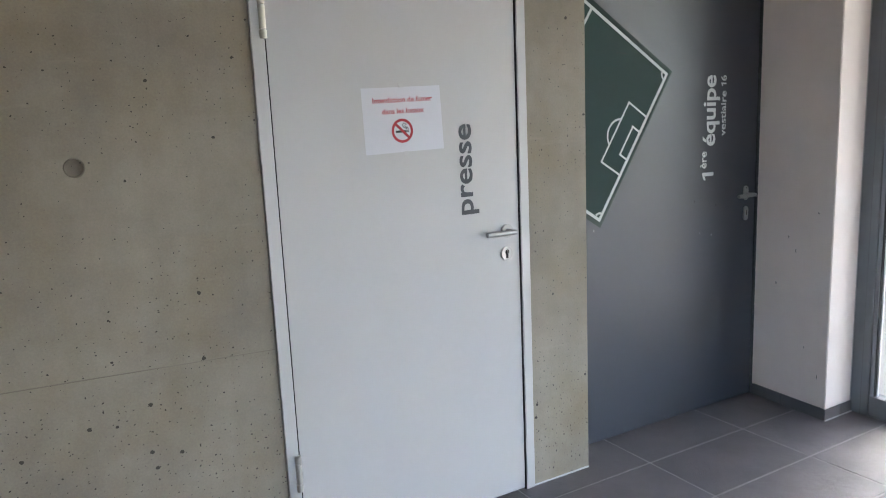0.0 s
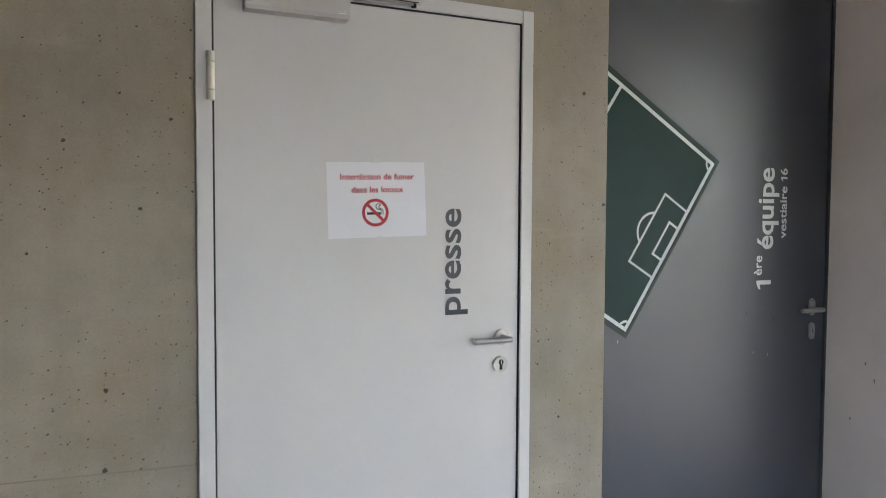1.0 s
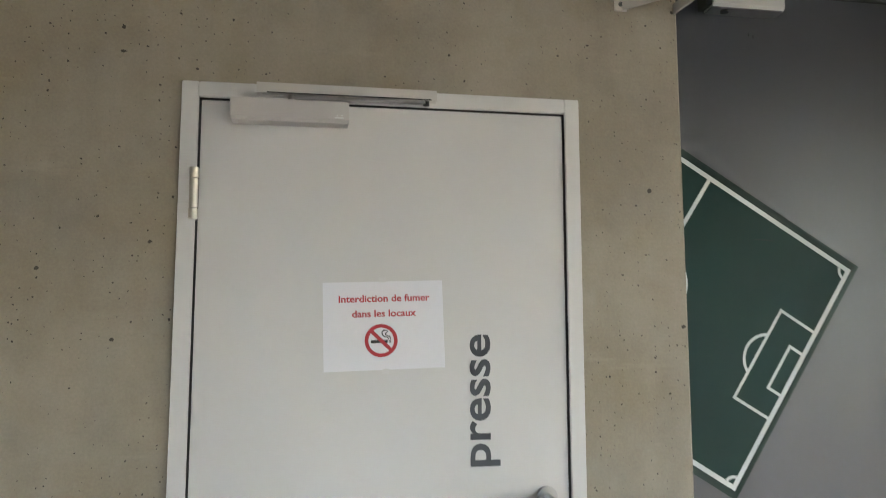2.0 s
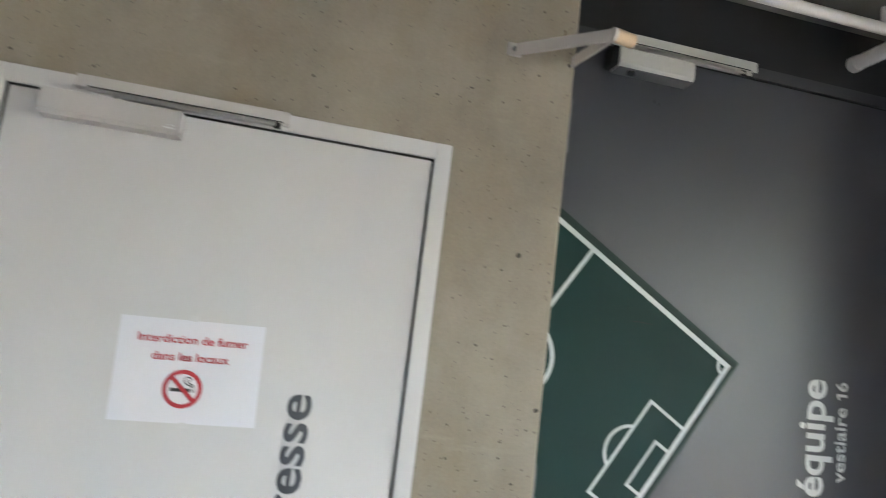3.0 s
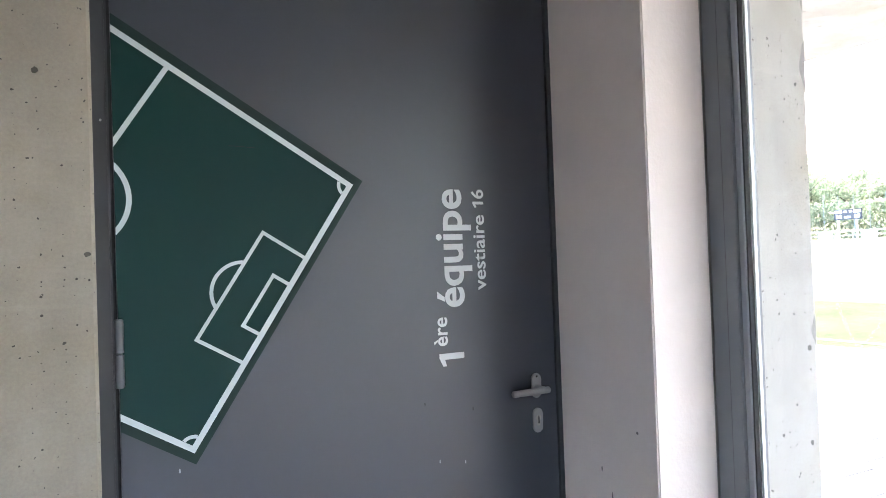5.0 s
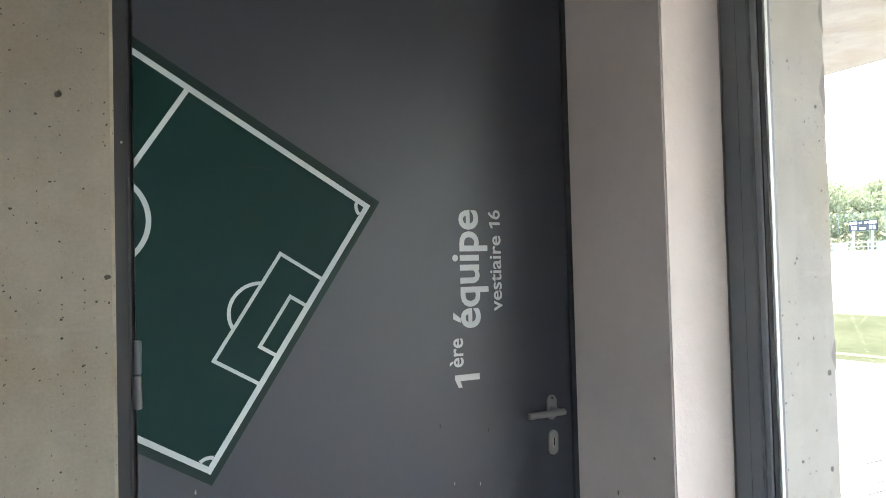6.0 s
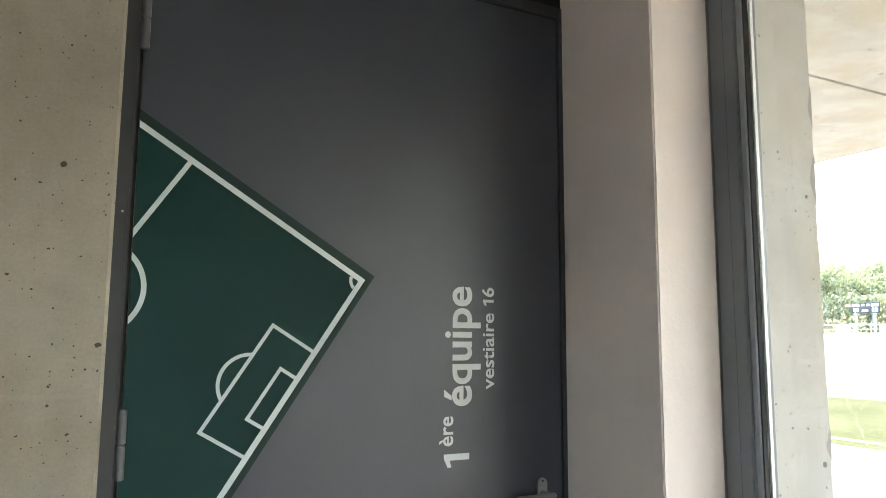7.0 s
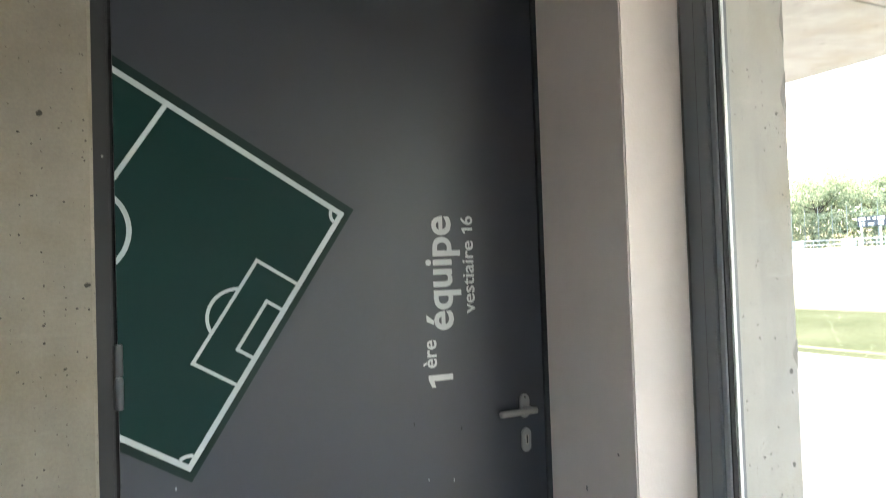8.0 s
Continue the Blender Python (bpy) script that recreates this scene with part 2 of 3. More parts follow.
def box(x0, x1, y0, y1, z0, z1, bevel=0.0, seg=2, bm=None):
    b = bmesh.new()
    vs = bmesh.ops.create_cube(b, size=1)["verts"]
    for v in vs:
        v.co = ((x0 + x1) / 2 + v.co.x * (x1 - x0), (y0 + y1) / 2 + v.co.y * (y1 - y0), (z0 + z1) / 2 + v.co.z * (z1 - z0))
    if bevel:
        bmesh.ops.bevel(b, geom=b.edges[:] + b.verts[:], offset=bevel, segments=seg, affect="EDGES", clamp_overlap=True)
    return b if bm is None else join(bm, b)


def join(bm, other):
    me = bpy.data.meshes.new("joint")
    other.to_mesh(me)
    other.free()
    bm.from_mesh(me)
    bpy.data.meshes.remove(me)
    return bm


def prism(outline, axis, lo, hi, bevel=0.0):
    """A closed outline in two axes, drawn out along the third from lo to hi."""
    b = bmesh.new()

    def at(p, h):
        return {"x": (h, p[0], p[1]), "y": (p[0], h, p[1]), "z": (p[0], p[1], h)}[axis]
    low, high = [b.verts.new(at(p, lo)) for p in outline], [b.verts.new(at(p, hi)) for p in outline]
    b.faces.new(low), b.faces.new(high[::-1])
    for i in range(len(outline)):
        j = (i + 1) % len(outline)
        b.faces.new((low[i], low[j], high[j], high[i]))
    if bevel:
        bmesh.ops.bevel(b, geom=b.edges[:], offset=bevel, segments=2, affect="EDGES", clamp_overlap=True)
    return b


def rod(a, b_, r, segs=20, r2=None, bevel=0.0):
    a, b_ = Vector(a), Vector(b_)
    b = bmesh.new()
    bmesh.ops.create_cone(b, cap_ends=True, segments=segs, radius1=r, radius2=r if r2 is None else r2, depth=(b_ - a).length)
    if bevel:
        rims = [e for e in b.edges if abs(e.verts[0].co.z - e.verts[1].co.z) < 1e-6]
        bmesh.ops.bevel(b, geom=rims, offset=bevel, segments=2, affect="EDGES", clamp_overlap=True)
    span = (b_ - a).length
    side = {f for f in b.faces if max(v.co.z for v in f.verts) - min(v.co.z for v in f.verts) > 0.4 * span}
    for f in b.faces:
        f.smooth = f in side
    for e in b.edges:
        e.smooth = all(f in side for f in e.link_faces)
    turn = (b_ - a).to_track_quat("Z", "Y").to_matrix().to_4x4()
    bmesh.ops.transform(b, matrix=Matrix.Translation((a + b_) / 2) @ turn, verts=b.verts)
    return b


def bar(a, b_, width, thick, up=(0, 0, 1), bevel=0.001):
    """A flat bar from a to b_, width along up, thick across it."""
    a, b_ = Vector(a), Vector(b_)
    d = (b_ - a).normalized()
    u = (Vector(up) - Vector(up).dot(d) * d).normalized()
    s = d.cross(u)
    b = box(-(b_ - a).length / 2, (b_ - a).length / 2, -thick / 2, thick / 2, -width / 2, width / 2, bevel)
    m = Matrix((d, s, u)).transposed().to_4x4()
    bmesh.ops.transform(b, matrix=Matrix.Translation((a + b_) / 2) @ m, verts=b.verts)
    return b


def clip(poly, x0):
    """The part of a flat outline with x at least x0."""
    out = []
    for i, p in enumerate(poly):
        q = poly[(i + 1) % len(poly)]
        if p[0] >= x0:
            out.append(p)
        if (p[0] >= x0) != (q[0] >= x0):
            k = (x0 - p[0]) / (q[0] - p[0])
            out.append((x0, p[1] + k * (q[1] - p[1])))
    return out


def sheet(polys, y, thick=0.0006):
    """Flat outlines in x and z as one thin film in front of the plane y."""
    b = bmesh.new()
    for p in polys:
        if len(p) > 2:
            join(b, prism(p, "y", y - thick, y))
    return b


def lettering(words, length, x_height, bold=0.0):
    """A mesh of words that starts at the origin, of this length, with this height of its small letters."""
    def raw(text):
        cu = bpy.data.curves.new("words", "FONT")
        cu.body, cu.size, cu.offset, cu.extrude, cu.resolution_u = text, 1.0, bold, 0.0, 4
        ob = bpy.data.objects.new("words", cu)
        scene.collection.objects.link(ob)
        bpy.context.view_layer.update()
        me = bpy.data.meshes.new_from_object(ob.evaluated_get(bpy.context.evaluated_depsgraph_get()))
        bpy.data.objects.remove(ob)
        return me
    ruler = raw("x")
    tall = max(v.co.y for v in ruler.vertices) - min(v.co.y for v in ruler.vertices)
    me = raw(words)
    lo, hi = min(v.co.x for v in me.vertices), max(v.co.x for v in me.vertices)
    for v in me.vertices:
        v.co = ((v.co.x - lo) * length / (hi - lo), v.co.y * x_height / tall, 0)
    return me


def upward(me, x, y, z):
    """Turns flat words so that they read upward on a wall that faces -y, from the baseline x and the height z."""
    me.transform(Matrix(((0, -1, 0, x), (0, 0, -1, y), (1, 0, 0, z), (0, 0, 0, 1))))
    return me


def level(me, x, y, z):
    me.transform(Matrix(((1, 0, 0, x), (0, 0, -1, y), (0, 1, 0, z), (0, 0, 0, 1))))
    return me


def struct(name, bm, material, label, category):
    return tagged(part(name, bm, material), label, category, "", "structure")


# ---- the shell ----
TOP = 2.736          # ceiling
CANOPY = 2.72        # underside of the slab outside
END = 1.264          # where the concrete wall stops
DEEP = 0.15          # face of the dark door
wall = bmesh.new()
TX, TZ, TS = -0.552, 1.39, 0.05      # a formwork tie recess, and half the square patch round it
box(-2.8, TX - TS, 0.0, 0.30, 0.0, TOP, bm=wall)
box(TX + TS, -0.042, 0.0, 0.30, 0.0, TOP, bm=wall)
box(TX - TS, TX + TS, 0.0, 0.30, 0.0, TZ - TS, bm=wall)
box(TX - TS, TX + TS, 0.0, 0.30, TZ + TS, TOP, bm=wall)
box(TX - TS, TX + TS, 0.02, 0.30, TZ - TS, TZ + TS, bm=wall)
rings = []
for r, y in ((0, 0.0), (0.0270, 0.0), (0.0255, 0.002), (0.0240, 0.019), (0.004, 0.0195)):
    rings.append([])
    for i in range(32):
        c, q = math.cos(i * math.tau / 32), math.sin(i * math.tau / 32)
        k = r or TS / max(abs(c), abs(q))
        rings[-1].append(wall.verts.new((TX + k * c, y, TZ + k * q)))
for r0, r1 in zip(rings, rings[1:]):
    for i in range(32):
        wall.faces.new((r0[i], r0[(i + 1) % 32], r1[(i + 1) % 32], r1[i]))
wall.faces.new(rings[-1])
join(wall, prism([(0.971, 0.0), (END - 0.007, 0.0), (END, 0.007), (END, 0.30), (0.971, 0.30)], "z", 0.0, TOP))
box(-0.042, 0.971, 0.0, 0.30, 2.086, TOP, bm=wall)
struct("wall_north", wall, CONCRETE, "raw beige-grey cast concrete wall with blow holes", "wall")
struct("wall_recess", box(-2.8, 2.689, 0.302, 0.42, 0.0, TOP), PLASTER, "plain plastered wall closing the door recess", "wall")
pillar = prism([(2.529, 0.30), (2.4835, -0.277), (2.689, -0.277), (2.689, 0.30)], "z", 0.0, TOP, 0.004)
struct("wall_pier", pillar, PLASTER, "light grey-beige plastered wall pier with scuffed edge", "wall")
# unseen end wall, set close and pale to throw light onto the pier
struct("wall_west", box(-2.8, -2.4, -3.2, 0.30, 0.0, TOP), BOUNCE_WALL, "unseen pale end wall added to bounce light", "wall")
# unseen back wall, added; its opening lets in frontal fill daylight
south = bmesh.new()
box(-2.8, -0.3, -3.4, -3.2, 0.0, TOP, bm=south)
box(1.2, 2.80, -3.4, -3.2, 0.0, TOP, bm=south)
box(-0.3, 1.2, -3.4, -3.2, 2.1, TOP, bm=south)
struct("wall_south", south, BOUNCE_WALL, "unseen pale back wall added with an opening for fill daylight", "wall")
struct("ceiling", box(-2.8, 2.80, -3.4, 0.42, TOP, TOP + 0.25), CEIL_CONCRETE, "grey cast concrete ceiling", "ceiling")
floor = struct("floor", box(-2.8, 2.80, -3.4, 0.42, -0.15, -0.0015), GROUT, "dark grey slate-look tiled floor with grey joints", "floor")

# skirting tiles round the pier
skirt = thing("baseboard", (2.48, -0.28, 0), "dark grey tiled skirting round the pier foot", "baseboard", "", "structure")
a, b_ = Vector((2.5165, 0.14)), Vector((2.4825, -0.286))
for k0, k1 in ((0.0, 0.42), (0.425, 1.0)):
    p, q = a.lerp(b_, k0), a.lerp(b_, k1)
    part("tile", prism([(p.x, p.y), (q.x, q.y), (q.x - 0.009, q.y), (p.x - 0.009, p.y)], "z", 0.0, 0.055, 0.0015), SKIRT, skirt)
for x0, x1 in ((2.4735, 2.594), (2.596, 2.687)):
    part("tile", box(x0, x1, -0.287, -0.278, 0.0, 0.055, 0.0015), SKIRT, skirt)

# pale silicone bead at the foot of the concrete
bead = bmesh.new()
box(0.972, END - 0.006, -0.004, 0.001, 0.0, 0.006, 0.0015, bm=bead)
box(-2.4, -0.043, -0.004, 0.001, 0.0, 0.006, bm=bead)
box(2.470, 2.688, -0.2905, -0.2872, 0.0, 0.005, 0.0012, bm=bead)
struct("trim", bead, LINE_WHITE, "pale sealant line along the foot of the walls", "trim")


# faint formwork joint standing proud of the concrete
ridge = prism([(-2.39, 0.845), (-0.046, 0.777), (-0.046, 0.780), (-2.39, 0.848)], "y", -0.0012, 0.001)
struct("trim", ridge, SEAM, "faint raised formwork joint line in the concrete", "trim")

# small scuffs on the pier
def scuffs():
    rnd = random.Random(11)
    c = thing("scuff_marks", (2.49, -0.1, 0.6), "small dark scuff marks on the plaster pier", "scuff marks")
    for k, z, h in ((0.45, 0.86, 0.008), (0.55, 0.80, 0.014), (0.82, 0.99, 0.005), (0.30, 0.62, 0.010), (0.88, 0.20, 0.016), (0.70, 0.33, 0.007)):
        x, y = 2.517 - 0.0333 * k, 0.145 - 0.422 * k
        pts = [(y + 0.003 * math.cos(t) * rnd.uniform(0.3, 1.2), z + h * math.sin(t) * rnd.uniform(0.5, 1.1)) for t in (i * math.tau / 9 for i in range(9))]
        part("scuff", prism(pts, "x", x - 0.0018, x + 0.003), SCUFF, c)


scuffs()
mark = thing("rust_mark", (1.228, 0, 2.42), "narrow brown rust mark on the concrete wall end", "stain")
part("streak", box(1.226, 1.230, -0.0008, 0.002, 2.404, 2.442, 0.0003), RUST, mark)


# ---- white door ----
def white_door():
    d = thing("door_1", (0.465, 0, 0), "closed off-white flush door in a white steel frame", "door", "", "structure")
    fr = bmesh.new()
    box(-0.040, 0.001, -0.008, 0.12, 0.0, 2.084, 0.002, bm=fr)
    box(0.929, 0.969, -0.008, 0.12, 0.0, 2.084, 0.002, bm=fr)
    box(0.001, 0.929, -0.008, 0.12, 2.045, 2.084, 0.002, bm=fr)
    part("door_frame", fr, WHITE_FRAME, d, "white painted steel frame")
    part("leaf", box(0.0065, 0.9240, 0.000, 0.045, 0.006, 2.0395, 0.0015), WHITE_DOOR, d)
    # black strips fill the gap to stand in for its shade
    gap = bmesh.new()
    box(0.001, 0.929, 0.05, 0.06, 0.0, 2.045, bm=gap)
    box(0.0012, 0.0063, -0.001, 0.049, 0.0, 2.0398, bm=gap)
    box(0.9242, 0.9288, -0.003, 0.049, 0.0, 2.0398, bm=gap)
    box(0.0012, 0.9288, -0.001, 0.049, 2.0398, 2.0448, bm=gap)
    part("gap_shade", gap, BLACK, d, "black strips for the shade in the door gap")
    for z0, z1 in ((1.742, 1.868), (0.278, 0.404)):
        h = part("hinge", rod((-0.003, -0.010, z0 + 0.028), (-0.003, -0.010, z1 - 0.028), 0.0105, 18, bevel=0.001), HINGE_STEEL, d, "satin nickel barrel hinge")
        for q0, q1 in ((z0, z0 + 0.026), (z1 - 0.026, z1)):
            part("knuckle", rod((-0.003, -0.010, q0), (-0.003, -0.010, q1), 0.0112, 18, bevel=0.0015), HINGE_STEEL, h)
    part("rose", rod((0.866, -0.009, 1.064), (0.866, 0.0, 1.064), 0.026, 32, bevel=0.002), STEEL, d, "round brushed steel rose")
    lever = rod((0.866, -0.056, 1.064), (0.866, -0.008, 1.064), 0.0095, 18)
    join(lever, rod((0.876, -0.052, 1.064), (0.745, -0.052, 1.064), 0.0095, 18, bevel=0.002))
    part("door_handle", lever, STEEL, d, "brushed steel lever handle")
    cyl = part("lock_rose", rod((0.862, -0.008, 0.978), (0.862, 0.0, 0.978), 0.026, 32, bevel=0.002), STEEL, d, "round brushed steel lock rose")
    key = rod((0.862, -0.0095, 0.985), (0.862, -0.006, 0.985), 0.0085, 18)
    join(key, box(0.857, 0.867, -0.0095, -0.006, 0.961, 0.985, 0.001))
    part("cylinder", key, BLACK, cyl, "dark lock cylinder")
    part("keyway", box(0.8612, 0.8628, -0.0115, -0.009, 0.979, 0.991), HINGE_STEEL, cyl)
    words = upward(lettering("presse", 0.324, 0.0515, 0.018), 0.722, -0.0012, 1.142)
    part("lettering", words, LETTER_GREY, d, "dark grey word presse reading upward")


white_door()


def white_closer():
    c = thing("door_closer", (0.22, 0, 2.0), "warm white overhead door closer with slide rail", "door closer")
    body = part("body", box(0.080, 0.363, -0.050, -0.0005, 1.986, 2.036, 0.003), CLOSER_WHITE, c)
    part("lip", box(0.082, 0.361, -0.046, -0.004, 1.981, 1.9865, 0.001), CLOSER_WHITE, body)
    for x0, x1, z in ((0.328, 0.350, 1.993), (0.334, 0.336, 1.999), (0.344, 0.348, 1.999)):
        part("mark", box(x0, x1, -0.0508, -0.0495, z, z + 0.0022), LINE_WHITE, body)
    rail = bmesh.new()
    box(0.139, 0.584, -0.034, -0.0085, 2.064, 2.081, 0.001, bm=rail)
    box(0.139, 0.584, -0.034, -0.031, 2.054, 2.065, bm=rail)
    box(0.139, 0.584, -0.012, -0.0085, 2.054, 2.065, bm=rail)
    part("slide_rail", rail, CLOSER_WHITE, c)
    part("groove", box(0.165, 0.57, -0.0345, -0.0335, 2.0545, 2.0575), BLACK, c, "dark slot")
    part("arm", bar((0.225, -0.026, 2.046), (0.555, -0.024, 2.050), 0.007, 0.018), STEEL, c, "steel arm")
    part("spindle", rod((0.225, -0.026, 2.034), (0.225, -0.026, 2.052), 0.010, 16), STEEL, c)
    part("slider", rod((0.558, -0.024, 2.044), (0.558, -0.024, 2.058), 0.008, 16), BLACK, c)


white_closer()


def notice():
    s = thing("paper_notice", (0.457, 0, 1.486), "white taped paper sign forbidding smoking, red print", "sign")
    b = bmesh.new()
    rows = []
    for j in range(9):
        v = j / 8
        row = []
        for i in range(13):
            u = i / 12
            x = 0.3055 + 0.006 * (1 - v) + u * (0.296 + 0.002 * (1 - v))
            z = 1.376 + 0.2165 * v + 0.009 * u
            y = -0.0012 - 0.0006 * math.sin(3 * u + 2 * v) ** 2 - 0.010 * max(0, 0.16 - u - 0.6 * v) - 0.004 * max(0, u - 0.9) * 4 * (1 - v)
            row.append(b.verts.new((x, y, z)))
        rows.append(row)
    for j in range(8):
        for i in range(12):
            b.faces.new((rows[j][i], rows[j][i + 1], rows[j + 1][i + 1], rows[j + 1][i])).smooth = True
    part("sheet", b, PAPER, s)
    tilt = Matrix.Translation((0.457, 0, 1.486)) @ Matrix.Rotation(radians(-1.75), 4, "Y") @ Matrix.Translation((-0.457, 0, -1.486))

    def inked(name, bm, material, label=""):
        o = part(name, bm, material, s, label)
        o.data.transform(tilt)
        return o
    inked("lettering", level(lettering("Interdiction de fumer", 0.225, 0.0118, 0.022), 0.347, -0.0022, 1.5475), RED, "red printed words")
    inked("lettering", level(lettering("dans les locaux", 0.158, 0.0118, 0.022), 0.379, -0.0022, 1.5105), RED, "red printed words")
    cx, cz, r0, r1 = 0.449, 1.452, 0.0405, 0.0315
    rg = bmesh.new()
    o = [rg.verts.new((cx + r0 * math.cos(t), -0.0022, cz + r0 * math.sin(t))) for t in (i * math.tau / 48 for i in range(48))]
    p = [rg.verts.new((cx + r1 * math.cos(t), -0.0022, cz + r1 * math.sin(t))) for t in (i * math.tau / 48 for i in range(48))]
    for i in range(48):
        rg.faces.new((o[i], o[(i + 1) % 48], p[(i + 1) % 48], p[i]))
    join(rg, bar((cx - 0.025, -0.0024, cz + 0.025), (cx + 0.025, -0.0024, cz - 0.025), 0.009, 0.0004, (1, 0, 1), 0))
    inked("prohibition_ring", rg, RED, "red prohibition ring with a slash")
    cig = bmesh.new()
    box(cx - 0.025, cx + 0.016, -0.0023, -0.0020, cz - 0.006, cz + 0.0015, bm=cig)
    box(cx + 0.0185, cx + 0.0205, -0.0023, -0.0020, cz - 0.006, cz + 0.0015, bm=cig)
    box(cx + 0.0225, cx + 0.0245, -0.0023, -0.0020, cz - 0.006, cz + 0.0015, bm=cig)
    for pts in ([(0.0235, 0.003), (0.021, 0.010), (0.013, 0.012), (0.010, 0.016), (0.014, 0.020)], [(0.0185, 0.003), (0.016, 0.008), (0.009, 0.009), (0.003, 0.014), (0.002, 0.020), (0.006, 0.025), (0.014, 0.025), (0.017, 0.020)]):
        for q0, q1 in zip(pts, pts[1:]):
            join(cig, bar((cx + q0[0], -0.0021, cz + q0[1]), (cx + q1[0], -0.0021, cz + q1[1]), 0.0025, 0.0003, (0, 0, 1) if abs(q1[0] - q0[0]) > abs(q1[1] - q0[1]) else (1, 0, 0), 0))
    inked("cigarette_symbol", cig, INK, "black smoking cigarette symbol")
    for x, z in ((0.452, 1.603), (0.462, 1.379)):
        part("tape", box(x - 0.008, x + 0.008, -0.0026, -0.0002, z - 0.008, z + 0.004, 0.0004), TAPE, s)


notice()


# ---- wall-mounted stop arm ----
def stop_arm():
    s = thing("door_stop_bracket", (1.09, 0, 2.36), "grey steel door stop bracket with beige rubber buffer", "door stop")
    tip = Vector((1.274, -0.195, 2.357))
    plate = part("plate", box(1.079, 1.115, -0.006, 0.0, 2.342, 2.376, 0.0015), BRACKET_PAINT, s)
    part("screw", rod((1.096, -0.011, 2.360), (1.096, -0.005, 2.360), 0.0065, 12, bevel=0.001), DARK_HINGE, plate)
    part("arm", bar((1.100, -0.010, 2.357), tip, 0.031, 0.006), BRACKET_PAINT, s)
    part("strut", bar(tip, (END - 0.010, -0.001, 2.360), 0.030, 0.006), BRACKET_PAINT, s)
    part("buffer", rod(tip + Vector((-0.002, 0, 0)), tip + Vector((0.052, 0.006, -0.004)), 0.0165, 24, bevel=0.004), BEIGE_RUBBER, s, "beige rubber buffer")
    part("collar", rod(tip + Vector((-0.008, -0.001, 0)), tip + Vector((0.001, 0, 0)), 0.0158, 24, bevel=0.001), BRACKET_PAINT, s)


stop_arm()


# ---- dark door with the pitch graphic ----
def dark_door():
    d = thing("door_2", (1.9, DEEP, 0), "closed anthracite flush door with a green football pitch graphic", "door", "", "structure")
    fr = bmesh.new()
    box(END + 0.0005, 1.301, DEEP - 0.012, 0.30, 0.0, 2.545, 0.002, bm=fr)
    box(2.503, 2.5215, DEEP - 0.004, 0.30, 0.0, 2.545, 0.0015, bm=fr)
    box(1.301, 2.503, DEEP - 0.004, 0.30, 2.509, 2.545, 0.0015, bm=fr)
    part("door_frame", fr, ANTHRACITE_TRIM, d)
    part("leaf", box(1.3085, 2.4985, DEEP, DEEP + 0.05, 0.007, 2.503, 0.0015), ANTHRACITE, d)
    # the shade of the gap round this leaf, as black strips
    gap = box(1.301, 2.503, DEEP + 0.055, DEEP + 0.065, 0.0, 2.509)
    box(1.3012, 1.3083, DEEP + 0.006, DEEP + 0.054, 0.0, 2.5032, bm=gap)
    box(2.4987, 2.5028, DEEP + 0.006, DEEP + 0.054, 0.0, 2.5032, bm=gap)
    box(1.3012, 2.5028, DEEP + 0.006, DEEP + 0.054, 2.5034, 2.5088, bm=gap)
    part("gap_shade", gap, BLACK, d, "black strips for the shade in the door gap")
    part("transom_panel", box(END + 0.0005, 2.5215, DEEP + 0.004, DEEP + 0.05, 2.5465, TOP - 0.0005, 0.001), TRANSOM, d, "black panel above the door")
    for z0, z1 in ((1.191, 1.342), (2.167, 2.320), (0.22, 0.37)):
        zc = (z0 + z1) / 2
        h = part("hinge", rod((1.3095, DEEP - 0.016, zc + 0.001), (1.3095, DEEP - 0.016, z1), 0.0098, 16, bevel=0.002), DARK_HINGE, d, "dark painted barrel hinge")
        part("knuckle", rod((1.3095, DEEP - 0.016, z0), (1.3095, DEEP - 0.016, zc - 0.001), 0.0098, 16, bevel=0.002), DARK_HINGE, h)
    # handle, on narrow oval plates
    def oval(x, z, half, r, y0, y1):
        pts = [(x + r * math.cos(t), z + (half - r) * (1 if math.sin(t) >= 0 else -1) + r * math.sin(t)) for t in (i * math.tau / 32 + 0.01 for i in range(32))]
        return prism(pts, "y", y0, y1, 0.0015)
    plate = part("handle_plate", oval(2.424, 1.071, 0.036, 0.0165, DEEP - 0.008, DEEP), STEEL, d, "oval steel handle plate")
    lever = rod((2.424, DEEP - 0.055, 1.064), (2.424, DEEP - 0.007, 1.064), 0.0095, 18)
    join(lever, rod((2.438, DEEP - 0.050, 1.064), (2.312, DEEP - 0.050, 1.063), 0.0095, 18, bevel=0.002))
    part("door_handle", lever, STEEL, d, "brushed steel lever handle")
    lock = part("lock_plate", oval(2.426, 0.969, 0.036, 0.0165, DEEP - 0.008, DEEP), STEEL, d, "oval steel lock plate")
    key = rod((2.426, DEEP - 0.0095, 0.977), (2.426, DEEP - 0.006, 0.977), 0.0085, 18)
    join(key, box(2.421, 2.431, DEEP - 0.0095, DEEP - 0.006, 0.954, 0.977, 0.001))
    part("cylinder", key, HINGE_STEEL, lock)
    part("keyway", box(2.4242, 2.4278, DEEP - 0.0102, DEEP - 0.0094, 0.960, 0.983), BLACK, lock)
    part("screw", rod((2.424, DEEP - 0.0088, 1.098), (2.424, DEEP - 0.0075, 1.098), 0.003, 10), BLACK, plate)

